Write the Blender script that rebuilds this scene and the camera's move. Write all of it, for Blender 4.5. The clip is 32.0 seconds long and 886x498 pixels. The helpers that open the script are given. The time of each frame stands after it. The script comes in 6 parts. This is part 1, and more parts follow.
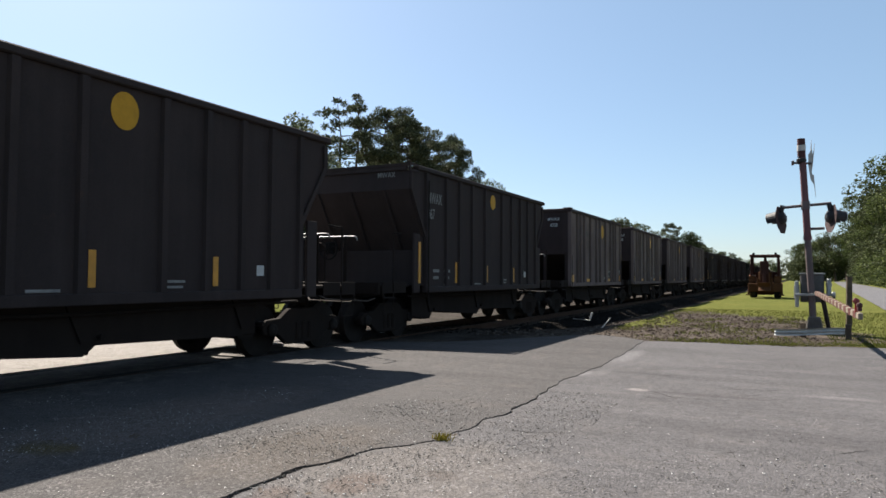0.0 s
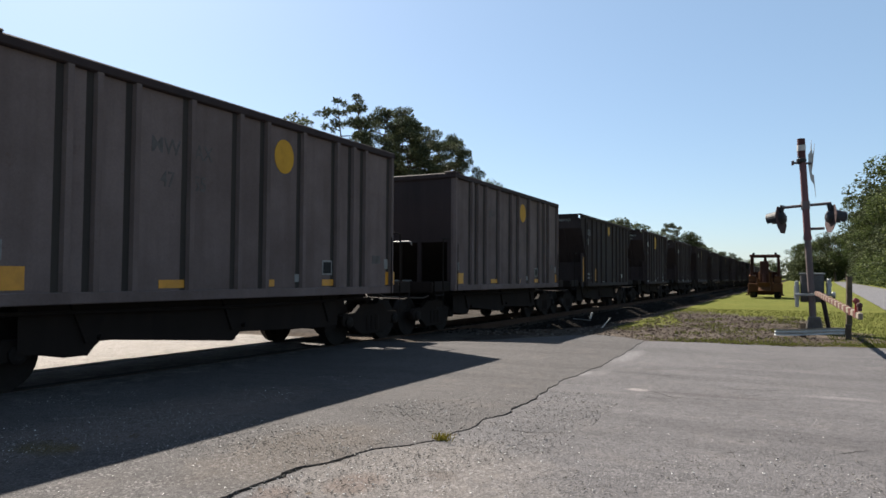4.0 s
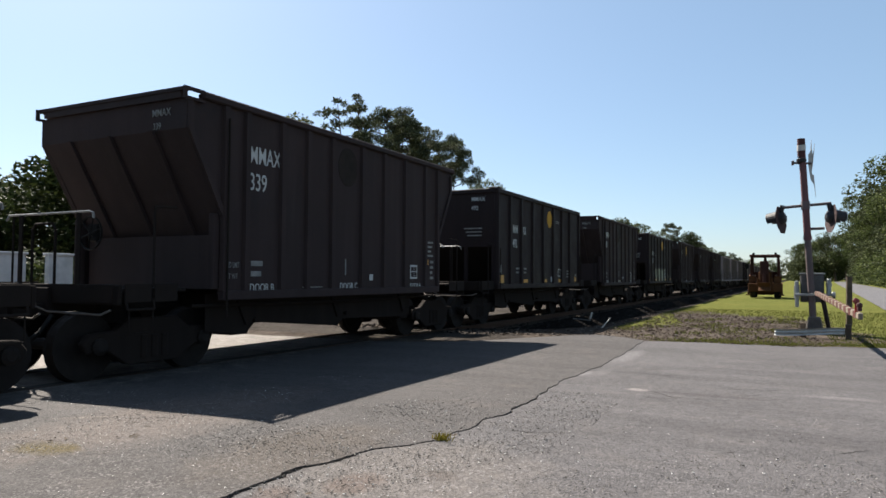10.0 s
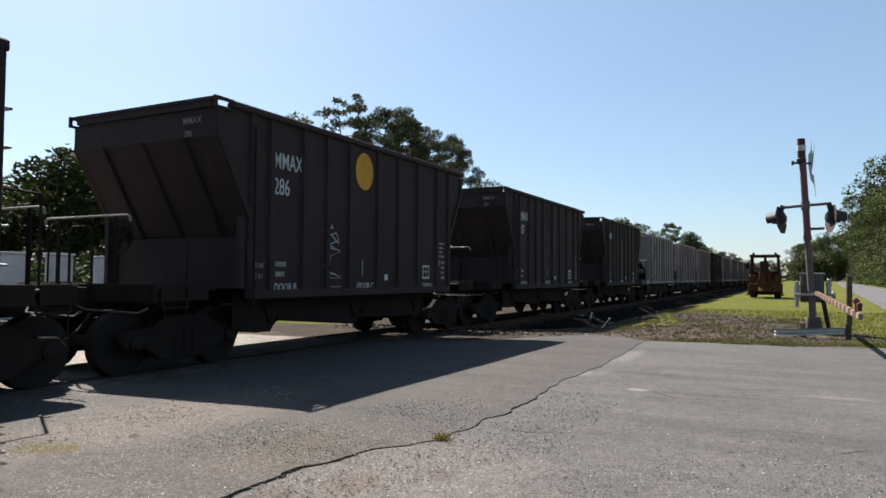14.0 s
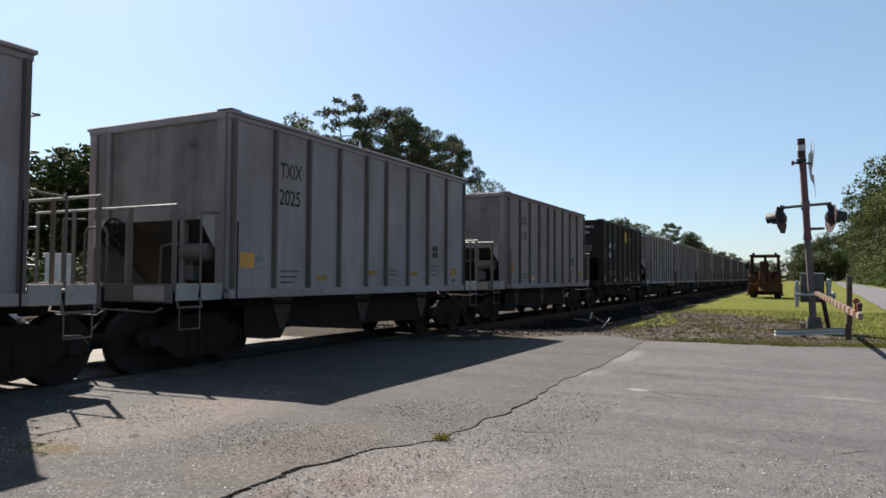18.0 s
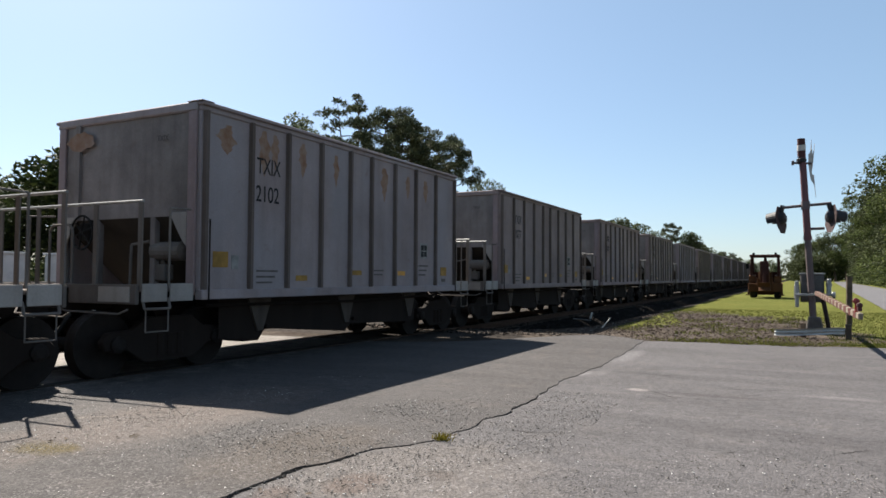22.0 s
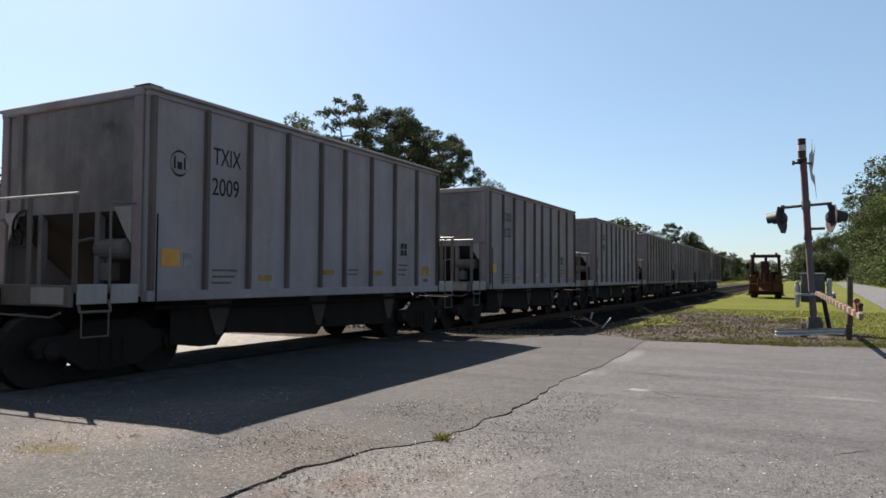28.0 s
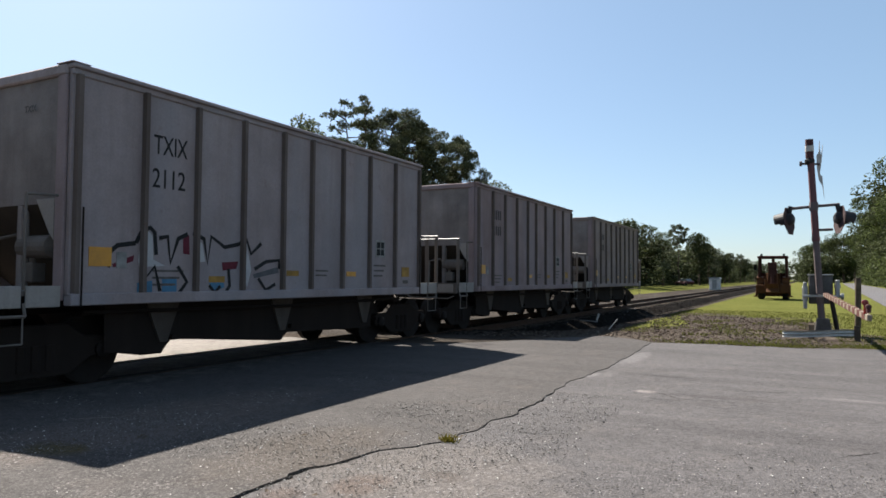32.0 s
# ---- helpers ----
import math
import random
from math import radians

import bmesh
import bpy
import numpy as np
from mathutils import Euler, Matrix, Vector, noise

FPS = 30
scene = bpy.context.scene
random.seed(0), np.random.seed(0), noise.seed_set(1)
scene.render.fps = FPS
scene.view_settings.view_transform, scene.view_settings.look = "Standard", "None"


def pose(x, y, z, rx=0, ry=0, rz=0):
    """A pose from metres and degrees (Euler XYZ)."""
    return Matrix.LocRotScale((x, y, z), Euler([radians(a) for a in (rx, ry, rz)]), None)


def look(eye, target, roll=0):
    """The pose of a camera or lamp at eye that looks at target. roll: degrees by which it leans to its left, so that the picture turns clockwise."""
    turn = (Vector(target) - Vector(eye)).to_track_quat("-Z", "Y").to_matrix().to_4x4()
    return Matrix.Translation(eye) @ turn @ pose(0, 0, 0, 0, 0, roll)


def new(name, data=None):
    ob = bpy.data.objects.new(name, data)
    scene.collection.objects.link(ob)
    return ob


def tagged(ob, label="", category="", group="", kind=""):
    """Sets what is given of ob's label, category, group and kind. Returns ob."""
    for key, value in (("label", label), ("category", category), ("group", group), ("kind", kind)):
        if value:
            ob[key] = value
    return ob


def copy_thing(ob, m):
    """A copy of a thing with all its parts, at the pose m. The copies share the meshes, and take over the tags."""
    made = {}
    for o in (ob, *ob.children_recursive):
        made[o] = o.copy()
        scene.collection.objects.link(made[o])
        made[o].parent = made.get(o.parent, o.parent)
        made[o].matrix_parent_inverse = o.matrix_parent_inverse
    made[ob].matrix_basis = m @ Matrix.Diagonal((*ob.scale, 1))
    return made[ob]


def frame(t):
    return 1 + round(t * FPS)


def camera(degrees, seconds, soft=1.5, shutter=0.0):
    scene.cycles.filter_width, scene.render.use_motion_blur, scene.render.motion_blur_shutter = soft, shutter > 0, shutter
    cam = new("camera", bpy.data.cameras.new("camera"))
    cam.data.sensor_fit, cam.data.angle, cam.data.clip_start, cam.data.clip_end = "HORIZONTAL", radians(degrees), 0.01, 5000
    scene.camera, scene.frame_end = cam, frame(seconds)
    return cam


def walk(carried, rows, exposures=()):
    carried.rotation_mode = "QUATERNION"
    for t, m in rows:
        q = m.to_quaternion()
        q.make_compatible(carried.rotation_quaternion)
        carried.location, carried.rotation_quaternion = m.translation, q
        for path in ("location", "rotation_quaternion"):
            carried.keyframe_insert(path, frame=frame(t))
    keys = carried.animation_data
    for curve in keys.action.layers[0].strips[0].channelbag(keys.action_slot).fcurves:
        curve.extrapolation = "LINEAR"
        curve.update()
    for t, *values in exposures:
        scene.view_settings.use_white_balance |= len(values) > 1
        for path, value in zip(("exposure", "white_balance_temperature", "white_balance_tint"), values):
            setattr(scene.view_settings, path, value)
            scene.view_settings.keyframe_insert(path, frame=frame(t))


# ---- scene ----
EYE = (0.0, 0.0, 1.32)
U = 11.1                      # metres that the train runs in its first unit of time
TRACK_X = -9.03               # centre line of the track, which runs along +y
RAIL_Z = -0.06
BODY_Z = 0.213                # level from which the car bodies are drawn
LOW = RAIL_Z - BODY_Z         # the rail's level in a car's own space
cam = camera(65.4, 32.0, soft=1.6, shutter=0.0)


def aim(yaw, pitch, roll=0.33):
    a, b = radians(yaw), radians(pitch)
    way = Vector((-math.sin(a) * math.cos(b), math.cos(a) * math.cos(b), math.sin(b)))
    return look(EYE, Vector(EYE) + way * 10, roll)


# the tripod stands still, and is nudged to the left near the end
walk(cam, [(0.0, aim(27.17, 2.27)), (14.0, aim(27.17, 2.27)), (25.0, aim(27.18, 2.27)), (28.0, aim(27.21, 2.27)), (29.5, aim(27.22, 2.27)),
           (30.0, aim(27.29, 2.30)), (30.5, aim(27.43, 2.33)), (31.0, aim(27.59, 2.35)), (31.5, aim(27.67, 2.37)),
           (32.0, aim(27.71, 2.38))], exposures=[(0.0, 1.63), (32.0, 1.63)])

# ---- light ----
SUN = Vector((-3.08, 1.78, 3.75)).normalized()
world = bpy.data.worlds.new("sky_world")
scene.world = world
world.use_nodes = True
wn = world.node_tree
def sky_layer(air, dust, ozone):
    n = wn.nodes.new("ShaderNodeTexSky")
    n.sky_type = "NISHITA"
    n.sun_disc = False
    n.sun_elevation = math.asin(SUN.z)
    n.sun_rotation = math.atan2(SUN.x, SUN.y)
    n.air_density, n.dust_density, n.ozone_density = air, dust, ozone
    return n.outputs[0]


def blend(share, a, b):
    n = wn.nodes.new("ShaderNodeMix")
    n.data_type = "RGBA"
    n.inputs[0].default_value = share
    wn.links.new(a, n.inputs[6])
    if hasattr(b, "is_output"):
        wn.links.new(b, n.inputs[7])
    else:
        n.inputs[7].default_value = b
    return n.outputs[2]


# clear blue air, a dusty layer that glows towards the sun, and a thin even haze
back = wn.nodes["Background"]
back.inputs["Strength"].default_value = 0.0475
air = blend(0.36, sky_layer(1.05, 0.05, 3.2), sky_layer(0.47, 2.9, 3.4))
wn.links.new(blend(0.29, air, (3.55, 5.3, 6.75, 1)), back.inputs["Color"])
sun = new("sun", bpy.data.lights.new("sun", "SUN"))
sun.data.energy, sun.data.angle, sun.data.color = 5.0, radians(0.5), (1.0, 0.94, 0.84)
sun.matrix_world = look(SUN * 50, (0, 0, 0))


# ---- materials ----
def lin(h):
    """Linear colour from a display hex string."""
    c = [int(h[i:i + 2], 16) / 255 for i in (0, 2, 4)]
    return tuple(v / 12.92 if v <= 0.04045 else ((v + 0.055) / 1.055) ** 2.4 for v in c)


class Nodes:
    """Short hand for one node material."""

    def __init__(self, name, rough=0.8, metal=0.0):
        self.mat = bpy.data.materials.new(name)
        self.mat.use_nodes = True
        self.t = self.mat.node_tree
        self.b = self.t.nodes["Principled BSDF"]
        self.b.inputs["Roughness"].default_value, self.b.inputs["Metallic"].default_value = rough, metal
        self.where = self.t.nodes.new("ShaderNodeTexCoord").outputs["Object"]

    def add(self, kind, ins=None, **props):
        n = self.t.nodes.new(kind)
        if "operation" in props:
            n.operation = props["operation"]
        if "data_type" in props:
            n.data_type, n.blend_type = props["data_type"], props["blend_type"]
        for k, v in (ins or {}).items():
            if hasattr(v, "is_output"):
                self.t.links.new(v, n.inputs[k])
            else:
                n.inputs[k].default_value = v
        return n

    def noise(self, scale, detail=4.0, rough=0.6, stretch=None, at=None):
        v = at or self.where
        if stretch:
            v = self.add("ShaderNodeMapping", {"Vector": v, "Scale": stretch}).outputs[0]
        return self.add("ShaderNodeTexNoise", {"Vector": v, "Scale": scale, "Detail": detail, "Roughness": rough}).outputs["Fac"]

    def cells(self, scale, at=None):
        return self.add("ShaderNodeTexVoronoi", {"Vector": at or self.where, "Scale": scale})

    def ramp(self, fac, stops):
        n = self.add("ShaderNodeValToRGB", {"Fac": fac})
        e = n.color_ramp.elements
        while len(e) < len(stops):
            e.new(0.5)
        for el, (p, c) in zip(e, stops):
            el.position, el.color = p, (c, c, c, 1) if isinstance(c, (int, float)) else (*c, 1)
        return n.outputs["Color"]

    def mix(self, fac, a, b, mode="MIX"):
        n = self.add("ShaderNodeMix", data_type="RGBA", blend_type=mode)
        for i, v in ((0, fac), (6, a), (7, b)):
            if hasattr(v, "is_output"):
                self.t.links.new(v, n.inputs[i])
            else:
                n.inputs[i].default_value = v if isinstance(v, (int, float)) else (*v, 1)
        return n.outputs[2]

    def math(self, op, a, b=0.0):
        n = self.add("ShaderNodeMath", operation=op)
        for i, v in ((0, a), (1, b)):
            if hasattr(v, "is_output"):
                self.t.links.new(v, n.inputs[i])
            else:
                n.inputs[i].default_value = v
        return n.outputs[0]

    def random(self):
        return self.add("ShaderNodeObjectInfo").outputs["Random"]

    def axis(self, i):
        return self.add("ShaderNodeSeparateXYZ", {"Vector": self.where}).outputs[i]

    def done(self, colour, bump=None, height=0.01, rough=None):
        if hasattr(colour, "is_output"):
            self.t.links.new(colour, self.b.inputs["Base Color"])
        else:
            self.b.inputs["Base Color"].default_value = (*colour, 1)
        if rough is not None:
            self.t.links.new(rough, self.b.inputs["Roughness"])
        if bump is not None:
            n = self.add("ShaderNodeBump", {"Height": bump, "Strength": 1.0, "Distance": height})
            self.t.links.new(n.outputs[0], self.b.inputs["Normal"])
        return self.mat


def plain(name, c, rough=0.6, metal=0.0, var=0.25, scale=6.0):
    n = Nodes(name, rough, metal)
    n.b.inputs["Specular IOR Level"].default_value = 0.5 if rough < 0.5 else 0.15
    f = n.noise(scale, 5)
    dark = tuple(v * (1 - var) for v in c)
    light = tuple(min(1, v * (1 + var)) for v in c)
    return n.done(n.ramp(f, [(0.3, dark), (0.7, light)]), n.noise(scale * 12, 3), 0.002)


def asphalt(name, base, warm, grit=1.0, stains=(), speck=1.0):
    """Asphalt with sunk stones, soft wear, stains and painted glare: (x, y, half width, half depth, colour, strength).
    """
    n = Nodes(name, 0.92)
    n.b.inputs["Specular IOR Level"].default_value = 0.15
    big = n.noise(0.35, 5, 0.65)
    mid = n.noise(2.2, 5, 0.7)
    streak = n.noise(1.0, 4, 0.6, stretch=(0.18, 1.6, 1))
    c = n.ramp(big, [(0.3, tuple(v * 0.80 for v in base)), (0.7, tuple(v * 1.14 for v in base))])
    c = n.mix(n.ramp(mid, [(0.52, 0.0), (0.72, 0.75)]), c, warm)
    c = n.mix(n.ramp(streak, [(0.48, 0.0), (0.68, 0.7)]), c, tuple(v * 0.70 for v in base))
    scuff = n.noise(1.0, 5, 0.7, stretch=(0.5, 4.5, 1))
    c = n.mix(n.ramp(scuff, [(0.56, 0.0), (0.72, 0.55)]), c, tuple(v * 1.35 for v in base))
    rag = n.math("MULTIPLY", n.math("SUBTRACT", n.noise(3.5, 6, 0.75), 0.5), 3.2)
    px, py = n.axis(0), n.axis(1)
    for x, y, rx, ry, colour, strength in stains:
        dx = n.math("POWER", n.math("ABSOLUTE", n.math("DIVIDE", n.math("SUBTRACT", px, x), rx)), 2.0)
        dy = n.math("POWER", n.math("ABSOLUTE", n.math("DIVIDE", n.math("SUBTRACT", py, y), ry)), 2.0)
        d = n.math("MULTIPLY", n.math("ADD", n.math("ADD", dx, dy), rag), 0.25)
        c = n.mix(n.ramp(d, [(0.08, strength), (0.42, 0.0)]), c, colour)
    stones = n.cells(60.0 / grit)
    c = n.mix(0.75, c, n.ramp(stones.outputs["Color"], [(0.0, 0.22), (0.5, 0.48), (0.90, 0.62), (1.0, 1.0)]), "OVERLAY")
    coarse = n.cells(17.0 / grit)
    c = n.mix(0.40, c, n.ramp(coarse.outputs["Color"], [(0.0, 0.25), (0.5, 0.5), (0.95, 0.6), (1.0, 1.0)]), "OVERLAY")
    c = n.mix(0.55, c, n.ramp(n.noise(9.0, 8, 0.85), [(0.3, 0.34), (0.5, 0.5), (0.7, 0.64)]), "OVERLAY")
    pits = n.noise(26.0, 4, 0.7, stretch=(0.7, 1.5, 1))
    c = n.mix(n.ramp(pits, [(0.27, 0.4), (0.36, 0.0)]), c, tuple(v * 0.45 for v in base))
    c = n.mix(n.ramp(pits, [(0.66, 0.0), (0.78, 0.35)]), c, tuple(v * 1.6 for v in base))
    worn = n.math("MULTIPLY", n.ramp(n.noise(0.8, 5, 0.65), [(0.40, 0.15), (0.58, 1.0)]), n.ramp(n.math("MULTIPLY", py, 0.1), [(0.44, 1.0), (0.66, 0.12)]))
    for size, share, gain in ((120.0, 0.81, 2.2), (64.0, 0.925, 3.0)):
        specks = n.cells(size)
        tone = n.add("ShaderNodeSeparateColor", {"Color": specks.outputs["Color"]}).outputs[0]
        c = n.mix(n.math("MULTIPLY", n.ramp(tone, [(share, 0.0), (share + 0.05, 0.85 * speck)]), worn), c, tuple(min(1, v * gain) for v in base))
        c = n.mix(n.math("MULTIPLY", n.ramp(tone, [(0.90 - share, 0.8 * speck), (0.99 - share, 0.0)]), worn), c, tuple(v * 0.28 for v in base))
    h = n.math("ADD", n.math("MULTIPLY", stones.outputs["Distance"], -0.6), n.noise(18, 5, 0.8))
    return n.done(c, h, 0.010)


def rail_paint(name, base, dirt, rust, streaks=0.6, rust_amount=0.25, rough=0.62, gloss=0.12, second=None):
    """Weathered car paint: down-running dirt streaks, soot clouds, spots of rust."""
    n = Nodes(name, rough)
    n.b.inputs["Specular IOR Level"].default_value = gloss
    o = n.add("ShaderNodeVectorMath", {0: n.where, 1: (0, 0, 0)}, operation="ADD")
    shift = n.math("MULTIPLY", n.random(), 40.0)
    comb = n.add("ShaderNodeCombineXYZ", {"X": shift, "Y": shift, "Z": 0.0}).outputs[0]
    n.t.links.new(comb, o.inputs[1])
    at = o.outputs[0]
    run = n.noise(1.0, 5, 0.6, stretch=(3.5, 3.5, 0.30), at=at)
    cloud = n.noise(0.7, 5, 0.65, at=at)
    c = n.mix(n.ramp(cloud, [(0.35, 0.0), (0.75, streaks)]), base, dirt)
    c = n.mix(n.ramp(run, [(0.45, 0.0), (0.80, streaks * 0.75)]), c, dirt)
    if second:
        c = n.mix(n.ramp(n.noise(0.9, 2, 0.5, stretch=(1, 1.1, 0.25), at=at), [(0.45, 0.0), (0.62, 0.55)]), c, second)
    spots = n.noise(3.2, 6, 0.75, at=at)
    c = n.mix(n.ramp(spots, [(0.62, 0.0), (0.74, rust_amount)]), c, rust)
    fine = n.noise(40, 3, 0.6, at=at)
    c = n.mix(0.18, c, n.ramp(fine, [(0.2, 0.2), (0.8, 0.8)]), "OVERLAY")
    wave = n.noise(1.6, 2, 0.4, at=at)
    return n.done(c, n.math("ADD", wave, n.math("MULTIPLY", fine, 0.04)), 0.02,
                  n.ramp(cloud, [(0.3, rough - 0.12), (0.7, min(1, rough + 0.2))]))


ASPHALT_NEAR = asphalt("asphalt_old", (0.0575, 0.0523, 0.0515), (0.0760, 0.0650, 0.0605), 1.0, (
    # the first, widest entry paints in the sun's glare on the road by the rails
    (-12.6, 6.0, 3.9, 9.5, (0.20, 0.178, 0.160), 0.95), (-5.3, 4.7, 0.75, 1.7, (0.0978, 0.0792, 0.0707), 0.85), (-5.15, 3.38, 0.30, 0.17, (0.060, 0.043, 0.010), 0.9), (-3.4, 4.2, 0.5, 0.9, (0.0704, 0.0546, 0.0426), 0.5)))
ASPHALT_WORN = asphalt("asphalt_grey", (0.0781, 0.0726, 0.0745), (0.0930, 0.0836, 0.0816), 0.8, (
    (-2.35, 4.1, 0.85, 0.9, (0.1097, 0.0965, 0.0899), 0.8), (-2.55, 3.75, 0.16, 0.22, (0.0790, 0.0447, 0.0303), 0.4), (-2.15, 4.15, 0.14, 0.10, (0.0558, 0.0391, 0.0303), 0.4),
    (-2.85, 3.3, 0.12, 0.16, (0.0790, 0.0466, 0.0322), 0.4), (-1.70, 8.4, 0.12, 0.10, (0.1766, 0.1562, 0.1530), 0.9), (-2.55, 11.9, 0.16, 0.9, (0.1396, 0.1304, 0.1346), 0.6), (-2.45, 9.6, 0.10, 0.40, (0.120, 0.111, 0.112), 0.35),
    (-2.60, 9.4, 0.07, 0.22, (0.1396, 0.1285, 0.1326), 0.8), (-0.9, 8.35, 0.55, 0.10, (0.0511, 0.0459, 0.0469), 0.7), (0.4, 8.9, 0.35, 0.10, (0.1255, 0.1149, 0.1173), 0.7),
    (0.3, 6.5, 1.6, 0.22, (0.0540, 0.0497, 0.0511), 0.6), (-0.5, 10.6, 1.5, 0.3, (0.0576, 0.0533, 0.0551), 0.55)), 0.55)
ASPHALT_FAR = asphalt("asphalt_side_road", (0.0964, 0.0922, 0.0978), (0.1084, 0.1013, 0.1027), 1.6)
BLACK = rail_paint("car_black", (0.0274, 0.0193, 0.0191), (0.0593, 0.0415, 0.0392), (0.0775, 0.0395, 0.0283), 0.6, 0.4, 0.7, 0.10)
BLACK_WORN = rail_paint("car_black_worn", (0.0280, 0.0214, 0.0206), (0.0587, 0.0442, 0.0410), (0.0699, 0.0390, 0.0266), 0.6, 0.4, 0.75, 0.10)
BLACK_NEW = rail_paint("car_black_newer", (0.0186, 0.0127, 0.0131), (0.0363, 0.0247, 0.0227), (0.0624, 0.0336, 0.0244), 0.4, 0.25, 0.6, 0.10)
DUSTY = rail_paint("car_dusty_grey", (0.1532, 0.1145, 0.1058), (0.0748, 0.0544, 0.0484), (0.0635, 0.0286, 0.0182), 0.75, 0.45, 0.85)
GREY = rail_paint("car_light_grey", (0.2806, 0.2345, 0.2338), (0.1516, 0.1182, 0.1124), (0.1459, 0.0654, 0.0418), 0.75, 0.45, 0.75, 0.12, (0.2378, 0.2239, 0.2382))
GREY_BROWN = rail_paint("car_brown_grey", (0.2456, 0.1961, 0.1850), (0.1303, 0.0993, 0.0926), (0.1489, 0.0683, 0.0420), 0.8, 0.5, 0.8, 0.10, (0.1860, 0.1488, 0.1429))
GREY_DARK = rail_paint("car_dark_grey", (0.2588, 0.1988, 0.1979), (0.1371, 0.0983, 0.0925), (0.1400, 0.0576, 0.0380), 0.8, 0.45, 0.8, 0.10, (0.2097, 0.1772, 0.1878))
TAN = rail_paint("car_stained_tan", (0.235, 0.190, 0.152), (0.135, 0.105, 0.08), (0.15, 0.07, 0.035), 0.6, 0.6, 0.8)
END_SOOT = rail_paint("car_end_sooty", (0.235, 0.205, 0.195), (0.080, 0.068, 0.063), (0.14, 0.070, 0.045), 0.85, 0.35, 0.9)
IRON = rail_paint("running_gear", (0.0150, 0.0115, 0.0100), (0.0300, 0.0225, 0.0190), (0.0340, 0.0190, 0.0130), 0.6, 0.4, 0.9, 0.08)
# grey cars' ribs: panel paint darkened for the shade on the rib's side
GREY_RIB = rail_paint("car_grey_rib_shaded", (0.1258, 0.1001, 0.0893), (0.0644, 0.0480, 0.0406), (0.1001, 0.0454, 0.0289), 0.7, 0.4, 0.85)
# near-black: painted shade beside the dusty cars' ribs, and the dark sooty slope sheets
SHADE_AND_SOOT = rail_paint("car_shade_and_soot", (0.034, 0.029, 0.026), (0.060, 0.050, 0.043), (0.05, 0.025, 0.015), 0.6, 0.4, 0.9)
HOPPER_GREY = rail_paint("hopper_plate_dusty", (0.085, 0.070, 0.060), (0.035, 0.028, 0.024), (0.05, 0.026, 0.016), 0.8, 0.4, 0.9)
DARK_IRON = plain("dark_iron", (0.008, 0.007, 0.0065), 0.7, 0.1)
WHEEL = plain("wheel_steel", (0.0160, 0.0125, 0.0110), 0.75, 0.1)
RAIL_TOP = plain("worn_rail", (0.035, 0.030, 0.026), 0.75, 0.3, 0.2)
RAIL_RUST = plain("rusty_rail", (0.06, 0.033, 0.021), 0.85, 0.2)
GALV = plain("galvanised", (0.252, 0.258, 0.258), 0.5, 0.6, 0.2)
# grey made paler than the posts, with the rails' sun glint in the colour
HANDRAIL = plain("handrail_glint_grey", (0.19, 0.18, 0.168), 0.45, 0.0, 0.3)
DECK_PALE = rail_paint("platform_plate_pale", (0.30, 0.275, 0.255), (0.13, 0.11, 0.10), (0.10, 0.05, 0.03), 0.6, 0.4, 0.8)
DECK = rail_paint("platform_worn_grey", (0.150, 0.132, 0.120), (0.07, 0.056, 0.048), (0.10, 0.05, 0.03), 0.8, 0.5, 0.85)
WHITE = plain("white_lettering", (0.432, 0.432, 0.42), 0.6, 0, 0.15, 9)
WHITE_FADED = plain("white_faded", (0.2, 0.195, 0.185), 0.7, 0, 0.3, 9)
INK = plain("black_lettering", (0.0132, 0.0126, 0.0132), 0.6, 0, 0.3, 9)
INK_FADED = plain("faded_lettering", (0.0888, 0.0784, 0.0731), 0.7, 0, 0.3, 9)
YELLOW = plain("yellow_dot", (0.46, 0.235, 0.020), 0.55, 0, 0.15)
YELLOW_DIRTY = plain("yellow_dot_dirty", (0.132, 0.087, 0.03), 0.7, 0, 0.3)
DOT_DARK = plain("sooty_dot", (0.021, 0.015, 0.012), 0.8, 0, 0.3)
ORANGE = plain("reflector_orange", (0.47, 0.205, 0.012), 0.4, 0, 0.2)
ORANGE_DULL = plain("reflector_faded", (0.252, 0.144, 0.036), 0.6, 0, 0.3)
RED = plain("gate_red", (0.252, 0.03, 0.021), 0.55, 0, 0.3)
GATE_WHITE = plain("gate_white", (0.396, 0.372, 0.348), 0.6, 0, 0.2)
MAST = rail_paint("mast_weathered", (0.125, 0.10, 0.098), (0.062, 0.044, 0.042), (0.085, 0.04, 0.032), 0.6, 0.4, 0.8)
MAST_RED = rail_paint("mast_faded_maroon", (0.125, 0.062, 0.066), (0.075, 0.040, 0.042), (0.10, 0.04, 0.035), 0.6, 0.4, 0.8)
MAST_TOP = plain("mast_top_maroon", (0.07, 0.03, 0.03), 0.7, 0, 0.4)
ARM_WHITE = plain("arm_dirty_white", (0.17, 0.142, 0.112), 0.85, 0, 0.4, 4)
ARM_RED = plain("arm_faded_red", (0.062, 0.021, 0.017), 0.85, 0, 0.4, 4)
BEAM = plain("beam_galvanised", (0.46, 0.455, 0.44), 0.6, 0.1, 0.25)
FOOT_GREY = plain("cast_foot_grey", (0.085, 0.078, 0.074), 0.85, 0, 0.4)
POLE_DARK = plain("dark_brown_steel", (0.0292, 0.0221, 0.0195), 0.85, 0, 0.4)
BOX_GREY = plain("cabinet_grey", (0.0975, 0.0943, 0.0910), 0.7, 0.1, 0.25)
